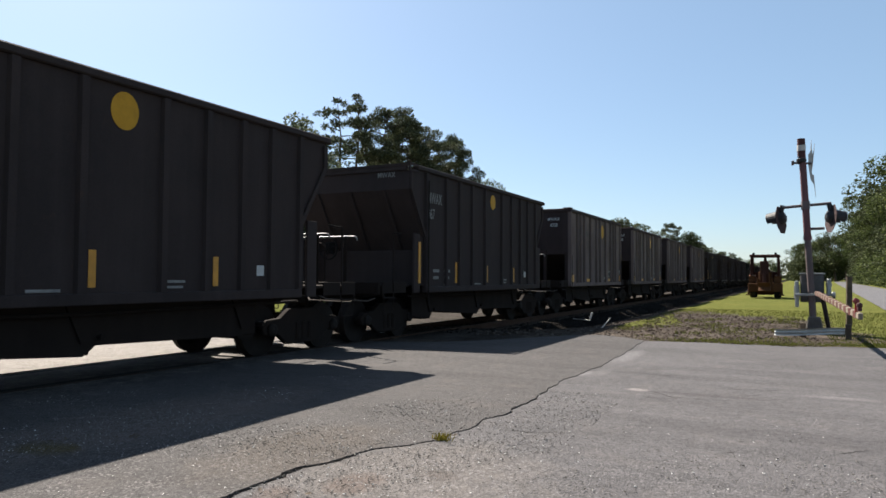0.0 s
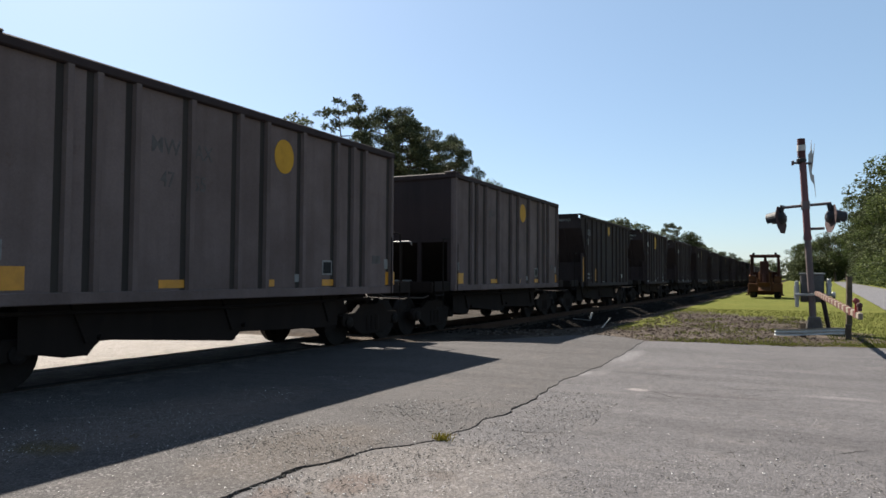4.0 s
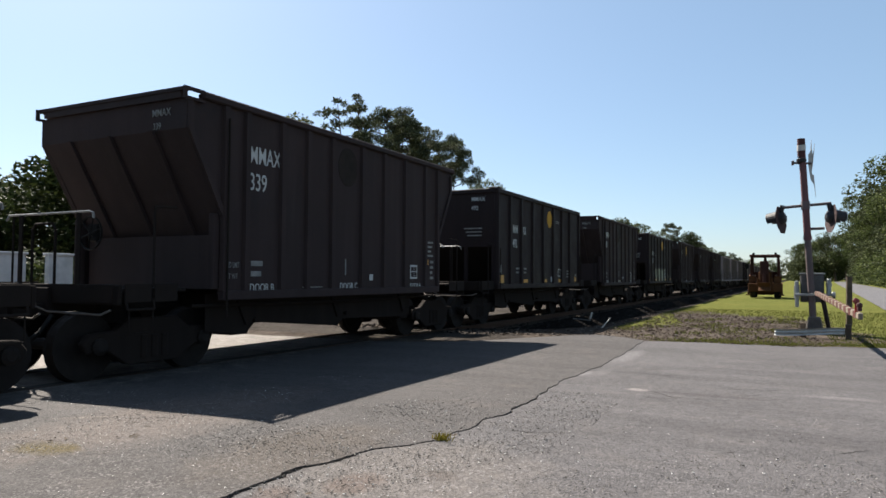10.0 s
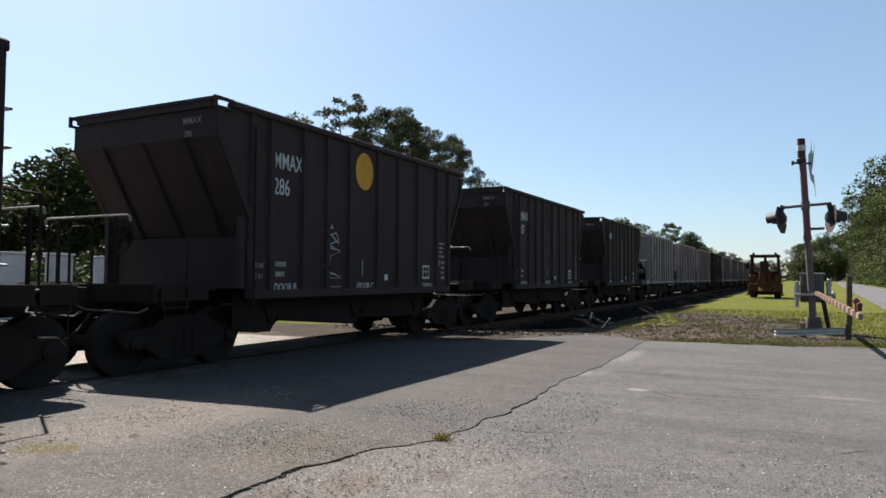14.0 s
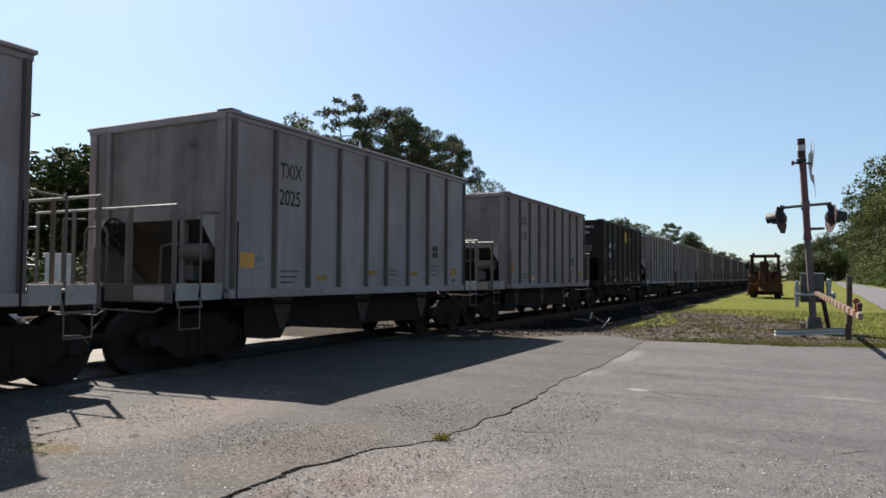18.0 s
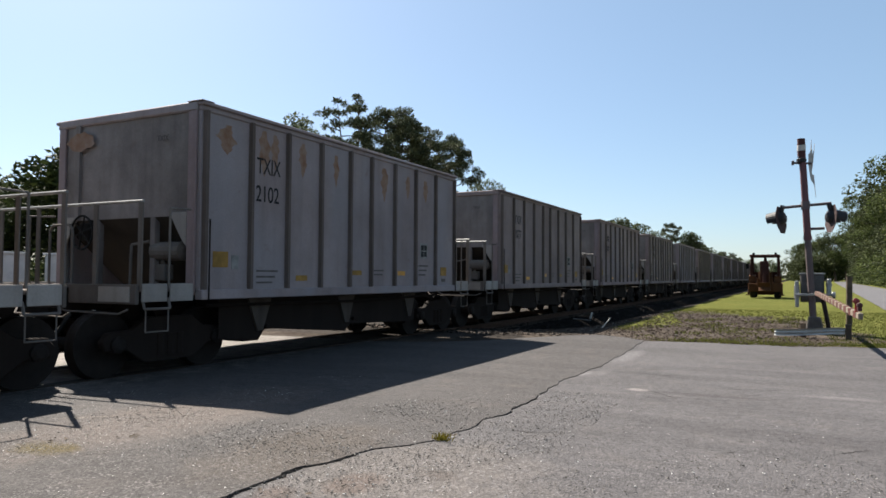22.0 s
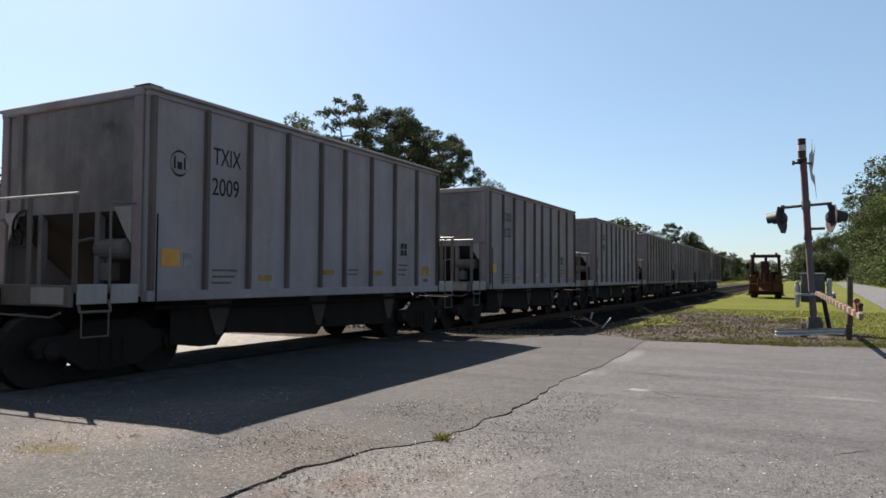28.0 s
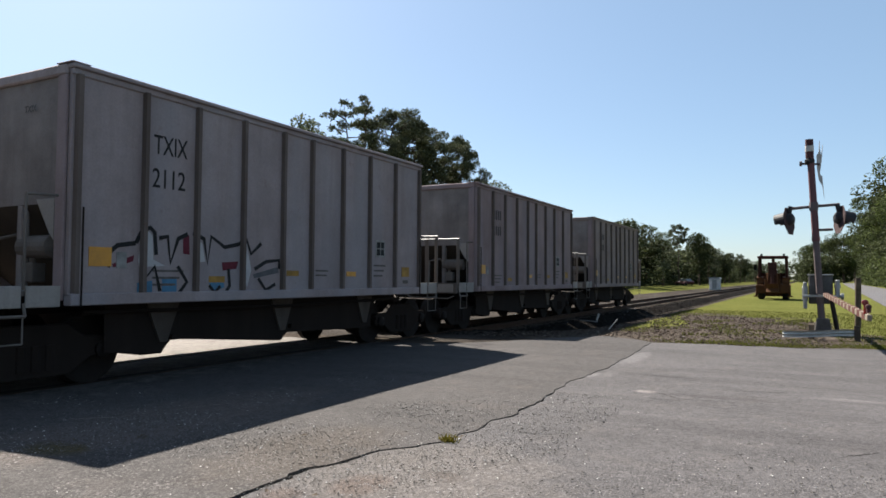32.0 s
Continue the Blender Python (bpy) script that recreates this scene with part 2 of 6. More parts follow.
LAMP_PLATE = plain("lamp_plate_brown", (0.052, 0.034, 0.034), 0.8, 0, 0.35)
LAMP_BLACK = plain("lamp_black", (0.025, 0.024, 0.026), 0.5, 0, 0.3)
LENS = plain("lens_red", (0.18, 0.02, 0.02), 0.2, 0, 0.1)
CONCRETE = plain("concrete", (0.2, 0.1925, 0.18), 0.9, 0, 0.2, 3)
OLD_WOOD = plain("old_wood", (0.078, 0.06, 0.045), 0.9, 0, 0.35, 8)
LOADER_DARK = rail_paint("loader_maroon", (0.050, 0.019, 0.014), (0.022, 0.011, 0.009), (0.04, 0.016, 0.010), 0.8, 0.5, 0.8)
LOADER = rail_paint("loader_rusty_orange", (0.0920, 0.0390, 0.0156), (0.0360, 0.0172, 0.0094), (0.0400, 0.0156, 0.0094), 0.8, 0.5, 0.8)
RUBBER = plain("rubber", (0.02, 0.02, 0.02), 0.85, 0, 0.3)
GLASS_DARK = plain("dusty_glass", (0.10, 0.11, 0.115), 0.25, 0, 0.2)
WALL_WHITE = plain("white_wall", (0.50, 0.49, 0.475), 0.85, 0, 0.2, 2)
CAR_RED = plain("car_red", (0.07, 0.012, 0.014), 0.3, 0.2, 0.1)
BARK_PINE = plain("bark_pine", (0.060, 0.044, 0.034), 0.95, 0, 0.4, 5)
BARK = plain("bark", (0.085, 0.065, 0.05), 0.95, 0, 0.4, 5)


def foliage(name, a, b, c, through_light=0.16):
    n = Nodes(name, 0.6)
    r = n.add("ShaderNodeNewGeometry").outputs["Random Per Island"]
    col = n.ramp(r, [(0.0, a), (0.55, b), (1.0, c)])
    n.b.inputs["Specular IOR Level"].default_value = 0.05
    mat = n.done(col)
    tr = n.add("ShaderNodeBsdfTranslucent", {"Color": col})
    mixer = n.add("ShaderNodeMixShader", {0: through_light, 1: n.b.outputs[0], 2: tr.outputs[0]})
    n.t.links.new(mixer.outputs[0], n.t.nodes["Material Output"].inputs[0])
    return mat


LEAF_DARK = foliage("leaves_dark", (0.0240, 0.0300, 0.0138), (0.0456, 0.0552, 0.0242), (0.0900, 0.1020, 0.0414))
LEAF_PINE = foliage("leaves_pine", (0.0365, 0.0405, 0.0243), (0.0635, 0.0716, 0.0405), (0.1188, 0.1269, 0.0675))
LEAF_DUSTY = foliage("leaves_dusty", (0.050, 0.058, 0.036), (0.085, 0.098, 0.058), (0.150, 0.165, 0.095), 0.25)
LEAF_ROAD = foliage("leaves_roadside", (0.022, 0.030, 0.012), (0.050, 0.066, 0.022), (0.105, 0.125, 0.038), 0.30)
LEAF_BRIGHT = foliage("leaves_bright", (0.0138, 0.0207, 0.0077), (0.0254, 0.0357, 0.0115), (0.0507, 0.0622, 0.0192))
GRASS_BLADE = foliage("grass_blades", (0.060, 0.070, 0.014), (0.084, 0.092, 0.020), (0.115, 0.108, 0.034), 0.35)
STRAW = foliage("dry_tuft", (0.14, 0.115, 0.02), (0.17, 0.14, 0.025), (0.10, 0.10, 0.015), 0.4)


def ground_mat():
    n = Nodes("grass_ground", 1.0)
    n.b.inputs["Specular IOR Level"].default_value = 0.0
    c = n.ramp(n.noise(0.12, 5, 0.6), [(0.3, (0.075, 0.083, 0.024)), (0.7, (0.104, 0.106, 0.034))])
    c = n.mix(n.ramp(n.noise(0.8, 6, 0.7), [(0.50, 0.0), (0.72, 0.7)]), c, (0.120, 0.108, 0.032))
    c = n.mix(n.ramp(n.noise(3.0, 5, 0.7, stretch=(1, 0.5, 1)), [(0.55, 0.0), (0.75, 0.6)]), c, (0.042, 0.050, 0.008))
    c = n.mix(0.6, c, n.ramp(n.noise(14, 5, 0.75), [(0.25, 0.2), (0.75, 0.78)]), "OVERLAY")
    return n.done(c, n.noise(25, 4, 0.7), 0.05)


def dirt_mat(name, a, b, scale):
    n = Nodes(name, 1.0)
    n.b.inputs["Specular IOR Level"].default_value = 0.03
    v = n.cells(scale)
    c = n.ramp(n.noise(0.7, 6, 0.7), [(0.3, a), (0.7, b)])
    c = n.mix(0.6, c, n.ramp(v.outputs["Color"], [(0.0, 0.2), (1.0, 0.85)]), "OVERLAY")
    return n.done(c, n.math("ADD", v.outputs["Distance"], n.noise(7, 6, 0.75)), 0.05)


GRASS = ground_mat()
RUBBLE = dirt_mat("brown_rubble", (0.026, 0.019, 0.0145), (0.090, 0.074, 0.062), 11.0)
GRAVEL = dirt_mat("dark_gravel", (0.026, 0.0215, 0.0185), (0.056, 0.048, 0.042), 14.0)
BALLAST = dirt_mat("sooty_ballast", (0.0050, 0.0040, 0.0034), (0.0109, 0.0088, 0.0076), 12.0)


def stone_mat(name, c0, c1, c2, c3):
    n = Nodes(name, 0.9)
    n.b.inputs["Specular IOR Level"].default_value = 0.05
    r = n.add("ShaderNodeNewGeometry").outputs["Random Per Island"]
    return n.done(n.ramp(r, [(0.0, c0), (0.5, c1), (0.85, c2), (1.0, c3)]))


STONE = stone_mat("loose_stone", (0.022, 0.016, 0.012), (0.050, 0.037, 0.029), (0.085, 0.067, 0.056), (0.16, 0.142, 0.130))
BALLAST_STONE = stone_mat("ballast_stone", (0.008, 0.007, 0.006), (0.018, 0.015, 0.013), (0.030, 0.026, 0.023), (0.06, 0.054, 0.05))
PEBBLE = stone_mat("pebble_stone", (0.0438, 0.0387, 0.0338), (0.1063, 0.0975, 0.0875), (0.2125, 0.2000, 0.1875), (0.5625, 0.5500, 0.5250))


# ---- mesh building ----
class Shape:
    """Collects vertices and faces of one part."""

    def __init__(self):
        self.v, self.f = [], []

    def face_set(self, pts, faces):
        k = len(self.v)
        self.v += [tuple(p) for p in pts]
        self.f += [tuple(i + k for i in f) for f in faces]
        return self

    def box(self, x0, x1, y0, y1, z0, z1):
        p = [(x, y, z) for z in (z0, z1) for y in (y0, y1) for x in (x0, x1)]
        return self.face_set(p, [(0, 2, 3, 1), (4, 5, 7, 6), (0, 1, 5, 4), (2, 6, 7, 3), (0, 4, 6, 2), (1, 3, 7, 5)])

    def prism(self, poly, a0, a1, axis="x"):
        """A closed outline pushed from a0 to a1 along an axis."""
        def at(p, a):
            return {"x": (a, p[0], p[1]), "y": (p[0], a, p[1]), "z": (p[0], p[1], a)}[axis]
        n = len(poly)
        faces = [tuple(range(n)), tuple(range(2 * n - 1, n - 1, -1))]
        faces += [(i + n, (i + 1) % n + n, (i + 1) % n, i) for i in range(n)]
        return self.face_set([at(p, a0) for p in poly] + [at(p, a1) for p in poly], faces)

    def rod(self, p, q, r, r2=None, n=8, cap=True):
        p, q = Vector(p), Vector(q)
        r2 = r if r2 is None else r2
        w = (q - p).normalized()
        a = w.orthogonal().normalized()
        b = w.cross(a)
        ring = [(math.cos(2 * math.pi * i / n), math.sin(2 * math.pi * i / n)) for i in range(n)]
        pts = [p + (a * c + b * s) * r for c, s in ring] + [q + (a * c + b * s) * r2 for c, s in ring]
        faces = [(i, (i + 1) % n, (i + 1) % n + n, i + n) for i in range(n)]
        if cap:
            faces += [tuple(range(n - 1, -1, -1)), tuple(range(n, 2 * n))]
        return self.face_set(pts, faces)

    def pipe(self, pts, r, n=6):
        for p, q in zip(pts, pts[1:]):
            self.rod(p, q, r, n=n)
        return self

    def lathe(self, profile, p, axis, n=20):
        """Rings (distance along the axis, radius) round an axis from p."""
        p, w = Vector(p), Vector(axis).normalized()
        a = w.orthogonal().normalized()
        b = w.cross(a)
        pts, faces = [], []
        for d, r in profile:
            pts += [p + w * d + (a * math.cos(2 * math.pi * i / n) + b * math.sin(2 * math.pi * i / n)) * r for i in range(n)]
        for k in range(len(profile) - 1):
            faces += [(k * n + i, k * n + (i + 1) % n, (k + 1) * n + (i + 1) % n, (k + 1) * n + i) for i in range(n)]
        faces += [tuple(range(n - 1, -1, -1)), tuple(range((len(profile) - 1) * n, len(profile) * n))]
        return self.face_set(pts, faces)

    def mesh(self, name, mats, bevel=0.0, smooth=False):
        me = bpy.data.meshes.new(name)
        me.from_pydata(self.v, [], self.f)
        for m in mats if isinstance(mats, (list, tuple)) else [mats]:
            me.materials.append(m)
        bm = bmesh.new()
        bm.from_mesh(me)
        bmesh.ops.recalc_face_normals(bm, faces=bm.faces)
        if bevel:
            bmesh.ops.bevel(bm, geom=list(bm.edges), offset=bevel, segments=1, affect="EDGES", clamp_overlap=True)
        if smooth:
            for f in bm.faces:
                f.smooth = True
        bm.to_mesh(me)
        bm.free()
        return me


def part(name, shape, material, parent, label="", bevel=0.0, smooth=False):
    ob = new(name, shape.mesh(name, material, bevel, smooth))
    ob.parent = parent
    return tagged(ob, label)


def single(name, shape, material, label="", category="", group="", kind="", bevel=0.0, smooth=False):
    return tagged(new(name, shape.mesh(name, material, bevel, smooth)), label, category, group, kind)


def thing(name, m, label, category, group="", kind=""):
    ob = new(name)
    ob.matrix_basis = m
    ob.empty_display_size = 0.2
    return tagged(ob, label, category, group, kind)


LETTERS = {}


def lettering(words, size, m, material, parent, name="lettering", squeeze=1.0, label=""):
    """Flat raised letters in the built-in font; m puts their lower left corner and turn."""
    key = (words, size, squeeze, material.name)
    if key not in LETTERS:
        cu = bpy.data.curves.new("letters", "FONT")
        cu.body, cu.size, cu.extrude, cu.offset = words, size, 0.002, 0.004 * size
        tmp = new("letters_tmp", cu)
        bpy.context.view_layer.update()
        me = bpy.data.meshes.new_from_object(tmp.evaluated_get(bpy.context.evaluated_depsgraph_get()))
        bpy.data.objects.remove(tmp)
        me.transform(Matrix.Diagonal((squeeze, 1, 1, 1)))
        me.materials.clear()
        me.materials.append(material)
        LETTERS[key] = me
    ob = new(name, LETTERS[key])
    ob.parent = parent
    ob.matrix_basis = m
    return tagged(ob, label)


def sst(t):
    t = min(1.0, max(0.0, t))
    return t * t * (3 - 2 * t)


def ground_z(x, y=0.0):
    """The road is level with the rails on the crossing; off the road the rails stand on a low bank."""
    road = -0.07 * sst((-4.0 - x) / 4.0)
    off = max(sst((y - 16.0) / 7), sst((-9.0 - y) / 7))
    low = -0.48 * sst((-4.3 - x) / 2.5) if x > -10 else -0.48 * sst((x + 26) / 8)
    return road * (1 - off) + low * off


# ---- ground, roads, track ----
def steps(a, b, d):
    n = max(1, round((b - a) / d))
    return [a + (b - a) * i / n for i in range(n)]


XS = [-3000, -900, -300, -120, -70, -50, -40, -32] + steps(-26, -2.0, 0.5) + steps(-2.0, 4, 1.0) + [4, 8, 14, 25, 50, 120, 300, 900, 3000]
YS = [-3000, -900, -300, -100, -50, -30, -20] + steps(-16, -9, 1) + [-9, -4, 0, 4, 8, 12] + steps(16, 23, 0.5) + [23, 26, 30, 40, 55, 75, 100, 150, 250, 400, 700, 1200, 3000]


def sheet(xs, ys, z, lift=0.0):
    s = Shape()
    pts = [(x, y, z(x, y) + lift) for y in ys for x in xs]
    n = len(xs)
    return s.face_set(pts, [(j * n + i, j * n + i + 1, (j + 1) * n + i + 1, (j + 1) * n + i) for j in range(len(ys) - 1) for i in range(n - 1)])


ground = single("ground", sheet(XS, YS, lambda x, y: ground_z(x, y) - 0.03), [GRASS, RUBBLE],
                "mown green grass with dry patches", "ground", kind="structure", smooth=True)
for f in ground.data.polygons:
    c = f.center
    if (-50 < c.x < 50 and -12 < c.y < 16.2) or (-12.5 < c.x < -4.4 and 10 < c.y < 40):
        f.material_index = 1


def along(x, pairs):
    for (a, p), (b, q) in zip(pairs, pairs[1:]):
        if x <= b:
            return p + (q - p) * max(0.0, (x - a) / (b - a))
    return pairs[-1][1]


FAR_EDGE = [(-60, 12.8), (-12, 12.4), (-7.4, 12.6), (-6.6, 12.9), (-5.6, 14.0), (-4.7, 15.2), (-4.1, 15.9), (-3.6, 15.6), (-2.85, 14.8), (-1.7, 15.1), (-0.3, 15.1), (1.5, 15.7), (6, 16.4), (14, 17.5), (60, 26)]
SEAM = [(-12, -3.6), (0, -3.3), (3.07, -3.10), (3.5, -3.06), (3.7, -3.10), (4.1, -2.98), (4.5, -2.92), (4.75, -2.74), (5.02, -2.60), (5.9, -2.58),
        (6.4, -2.54), (7.6, -2.61), (8.5, -2.70), (10.1, -2.61), (11.9, -2.69), (15.6, -2.87)]


def wob(a, b, s):
    return noise.noise(Vector((a * s, b * s, 7.3)))


def far_edge(x):
    return along(x, FAR_EDGE) + 0.14 * wob(x, 1, 2.1) + 0.06 * wob(x, 4, 7.0)


def seam(y):
    return along(y, SEAM) + 0.05 * wob(y, 2, 2.6) + 0.035 * wob(y, 5, 9.0)


SEAM_GAP = [(-12, 0.03), (3.0, 0.034), (3.5, 0.026), (3.75, 0.034), (4.2, 0.026), (4.6, 0.014), (4.9, 0.005), (5.3, 0.003), (5.7, 0.012), (6.4, 0.018), (7.2, 0.020), (7.8, 0.010), (8.4, 0.002), (9.0, 0.0004), (16, 0.0004)]


def gap(y):
    return along(y, SEAM_GAP) * max(0.25, 1 + 0.9 * wob(y, 9, 4.0) + 0.7 * wob(y, 3, 11))


ROWS = steps(-12, 2, 1.0) + steps(2, 9, 0.06) + steps(9, 12, 0.15) + [12]


def pavement(xs_of, lift, edge_side):
    """Rows across the road, ending on the ragged far edge; a skirt closes the seam side."""
    s = Shape()
    cols = None
    grid = []
    for k, y in enumerate(ROWS + [None] * 9):
        part_way = (k - len(ROWS) + 1) / 9
        xs = xs_of(12.0 + 3.4 * part_way if y is None else y)
        cols = len(xs)
        row = []
        for x in xs:
            yy = y if y is not None else 12.0 + (far_edge(x) - 12.0) * part_way
            row.append((x, yy, ground_z(x, min(yy, 15.9)) + lift + 0.008 * wob(x, yy, 0.8)))
        grid.append(row)
    n = cols
    s.face_set([p for r in grid for p in r], [(j * n + i, j * n + i + 1, (j + 1) * n + i + 1, (j + 1) * n + i) for j in range(len(grid) - 1) for i in range(n - 1)])
    i = n - 1 if edge_side > 0 else 0
    lip = [r[i] for r in grid]
    s.face_set(lip + [(x, y, z - 0.07) for x, y, z in lip], [(j, j + 1, j + 1 + len(lip), j + len(lip)) for j in range(len(lip) - 1)])
    brink = grid[-1]
    s.face_set(list(brink) + [(x, y + 0.02, z - 0.09) for x, y, z in brink], [(j, j + 1, j + 1 + len(brink), j + len(brink)) for j in range(len(brink) - 1)])
    return s


LEFT_X = [-60, -50, -40, -32, -28] + steps(-26, -3.5, 0.25)
RIGHT_X = steps(-2.2, 4, 0.2) + [4, 5, 6, 8, 10, 14, 20, 30, 45, 60]
single("road_crossing", pavement(lambda y: LEFT_X + [-3.3 - 0.1 * (seam(y) + 3.3 < 0), seam(y)] if seam(y) > -3.2 else LEFT_X + [seam(y) - 0.1, seam(y)], 0.0, 1),
       ASPHALT_NEAR, "rough brown-grey asphalt over the level crossing", "road", kind="structure", smooth=True)
single("road", pavement(lambda y: [seam(y) + gap(y), seam(y) + 0.12] + RIGHT_X, -0.008, -1),
       ASPHALT_WORN, "worn light grey asphalt with cracks", "road", kind="structure", smooth=True)

# patched strips and short cracks in the road
def blob(cx, cy, rx, ry, lift, seedy, n=40, turn=0.0):
    s = Shape()
    pts = [(cx, cy, ground_z(cx, cy) + lift + 0.004)]
    for i in range(n):
        a = 2 * math.pi * i / n
        r = 1 + 0.55 * wob(math.cos(a) * 2 + seedy, math.sin(a) * 2 + seedy, 1.0) + 0.3 * wob(math.cos(a) * 6 + seedy, math.sin(a) * 6, 1.0)
        ex, ey = math.cos(a) * rx * r, math.sin(a) * ry * r
        x, y = cx + ex * math.cos(turn) - ey * math.sin(turn), cy + ex * math.sin(turn) + ey * math.cos(turn)
        pts.append((x, y, ground_z(x, y) + lift))
    return s.face_set(pts, [(0, 1 + i, 1 + (i + 1) % n) for i in range(n)])


def crack_line(pts, width, lift=0.003):
    s = Shape()
    fine = []
    for (a, b), (c, d) in zip(pts, pts[1:]):
        m = max(2, int(math.hypot(c - a, d - b) / 0.05))
        fine += [(a + (c - a) * i / m + 0.02 * wob(i, a, 0.9), b + (d - b) * i / m + 0.03 * wob(i, c, 0.7)) for i in range(m)]
    left, right = [], []
    for i, (x, y) in enumerate(fine):
        w = width * (0.25 + 0.75 * math.sin(math.pi * (i + 0.5) / len(fine))) * (0.7 + 0.8 * wob(i, 3, 0.6))
        z = ground_z(x, y) + 0.008 * wob(x, y, 0.8) - 0.008 + lift
        left.append((x, y - w, z))
        right.append((x, y + w, z))
    n = len(fine)
    return s.face_set(left + right, [(i, i + 1, n + i + 1, n + i) for i in range(n - 1)])


PALE_JOINT = plain("pale_joint", (0.20, 0.17, 0.15), 0.95)
TAR = plain("crack_shadow", (0.014, 0.012, 0.011), 0.95)
for a in ([(-1.8, 8.6), (-1.25, 8.05), (-0.6, 8.1)], [(-0.9, 8.9), (0.0, 9.2)], [(-0.35, 5.3), (-0.5, 5.9)],
          [(0.4, 4.55), (0.85, 4.9), (1.6, 5.2)], [(-1.6, 10.8), (0.6, 11.6)], [(-2.2, 9.9), (-1.2, 9.7)], [(-1.7, 7.96), (-1.4, 7.9), (-1.1, 7.98)], [(-2.31, 5.6), (-2.0, 5.66), (-1.78, 5.77)], [(-0.6, 8.53), (-0.34, 8.66)],
          [(-0.55, 5.63), (-0.37, 5.84)], [(0.2, 6.0), (0.32, 6.14), (0.53, 6.38)], [(-2.29, 10.17), (-1.6, 10.4)], [(-0.26, 11.97), (0.65, 11.97)], [(-2.62, 8.3), (-2.42, 8.5), (-2.48, 8.75)]):
    single("crack", crack_line(a, 0.011), TAR, "thin dark crack in the asphalt", "crack", kind="structure")


single("crack", crack_line([(-11.9, 5.6), (-11.67, 7.37), (-11.37, 9.4), (-10.94, 13.3)], 0.05, 0.012), TAR, "dark open joint in the road behind the rails", "crack", kind="structure")


single("crack", crack_line([(-6.3, 4.1), (-5.81, 4.47), (-5.72, 4.82), (-5.55, 5.24), (-5.2, 5.6)], 0.014, 0.014), PALE_JOINT, "pale worn joint in the old asphalt", "crack", kind="structure")


def stones(count, area, size, seedy, keep=lambda x, y: True, lid=0.6, tall=0.5, level=ground_z):
    rnd = random.Random(seedy)
    s = Shape()
    for _ in range(count):
        x, y = rnd.uniform(area[0], area[1]), rnd.uniform(area[2], area[3])
        if not keep(x, y):
            continue
        r = size[0] * (size[1] / size[0]) ** (rnd.random() ** 2)
        a = rnd.uniform(0, 6.28)
        z = level(x, y)
        k = [(math.cos(a + i * 2.09) * r * rnd.uniform(0.7, 1.2), math.sin(a + i * 2.09) * r * rnd.uniform(0.7, 1.2)) for i in range(3)]
        low = [(x + p * 1.2, y + q * 1.2, z - r * 0.2) for p, q in k]
        top = [(x + p * lid, y + q * lid, z + r * rnd.uniform(tall, tall + 0.3)) for p, q in k]
        s.face_set(low + top, [(3, 4, 5), (0, 1, 4, 3), (1, 2, 5, 4), (2, 0, 3, 5)])
    return s


def gritty(x, y):
    """Loose grit lies thick on the old asphalt near the road's edge and beside the seam, and thins out further off."""
    d = x - seam(y)
    thin = -0.42 + 0.20 * max(0.0, math.hypot(x, y) - 5.2) + (0.66 if d > 0.9 else 0.0) - (0.25 if -0.4 < d < 0.9 and y < 5.2 else 0.0)
    return wob(x, y, 31.0) + 0.55 * wob(x, y, 1.7) > thin


single("pebbles", stones(85000, (-7.6, 2.5, 2.3, 7.8), (0.0022, 0.0095), 3, gritty, 0.9, 0.15), PEBBLE,
       "loose pale and dark pebbles on the asphalt", "pebbles", kind="stuff")


def leaf_litter(spots):
    """Curled dry leaves and bits of bark on the road."""
    rnd = random.Random(12)
    s = Shape()
    for cx, cy, n, reach in spots:
        for _ in range(n):
            x, y, a, k = cx + rnd.gauss(0, reach), cy + rnd.gauss(0, reach), rnd.uniform(0, 6.28), rnd.uniform(0.012, 0.03)
            z = ground_z(x, y) + 0.006
            c, d = math.cos(a) * k, math.sin(a) * k
            s.face_set([(x - c, y - d, z), (x - d * 0.5, y + c * 0.5, z + k * 0.5), (x + c, y + d, z + k * 0.3), (x + d * 0.5, y - c * 0.5, z + k * 0.1)], [(0, 1, 2), (0, 2, 3)])
    return s


single("leaf_litter", leaf_litter(((-4.9, 3.9, 9, 0.05), (-3.7, 4.6, 2, 0.02), (-5.3, 3.5, 6, 0.12), (-2.6, 5.15, 4, 0.06), (-2.9, 3.3, 5, 0.2))), OLD_WOOD, "curled brown dry leaves on the asphalt", "leaves", kind="stuff")


def rubble_here(x, y):
    return y > far_edge(x) - 0.1 and y < 26.5 + 2.2 * wob(x, y, 0.35) and x < 0.4 - 0.25 * (y - 17) * 0.1 and x > -7


single("rubble_ground", blob(-2.9, 21.2, 3.9, 6.2, -0.018, 21, 80), RUBBLE, "brown dirt and broken stone beside the road", "dirt", kind="structure")
single("rubble", stones(15000, (-7, 1.2, 15, 29), (0.007, 0.036), 5, rubble_here, 0.7, 0.3), STONE, "broken brown and grey stones", "rubble", kind="stuff")
single("verge_dirt", blob(-1.5, 16.9, 3.0, 2.2, -0.014, 33, 80), RUBBLE, "bare brown dirt along the road edge", "dirt", kind="structure")
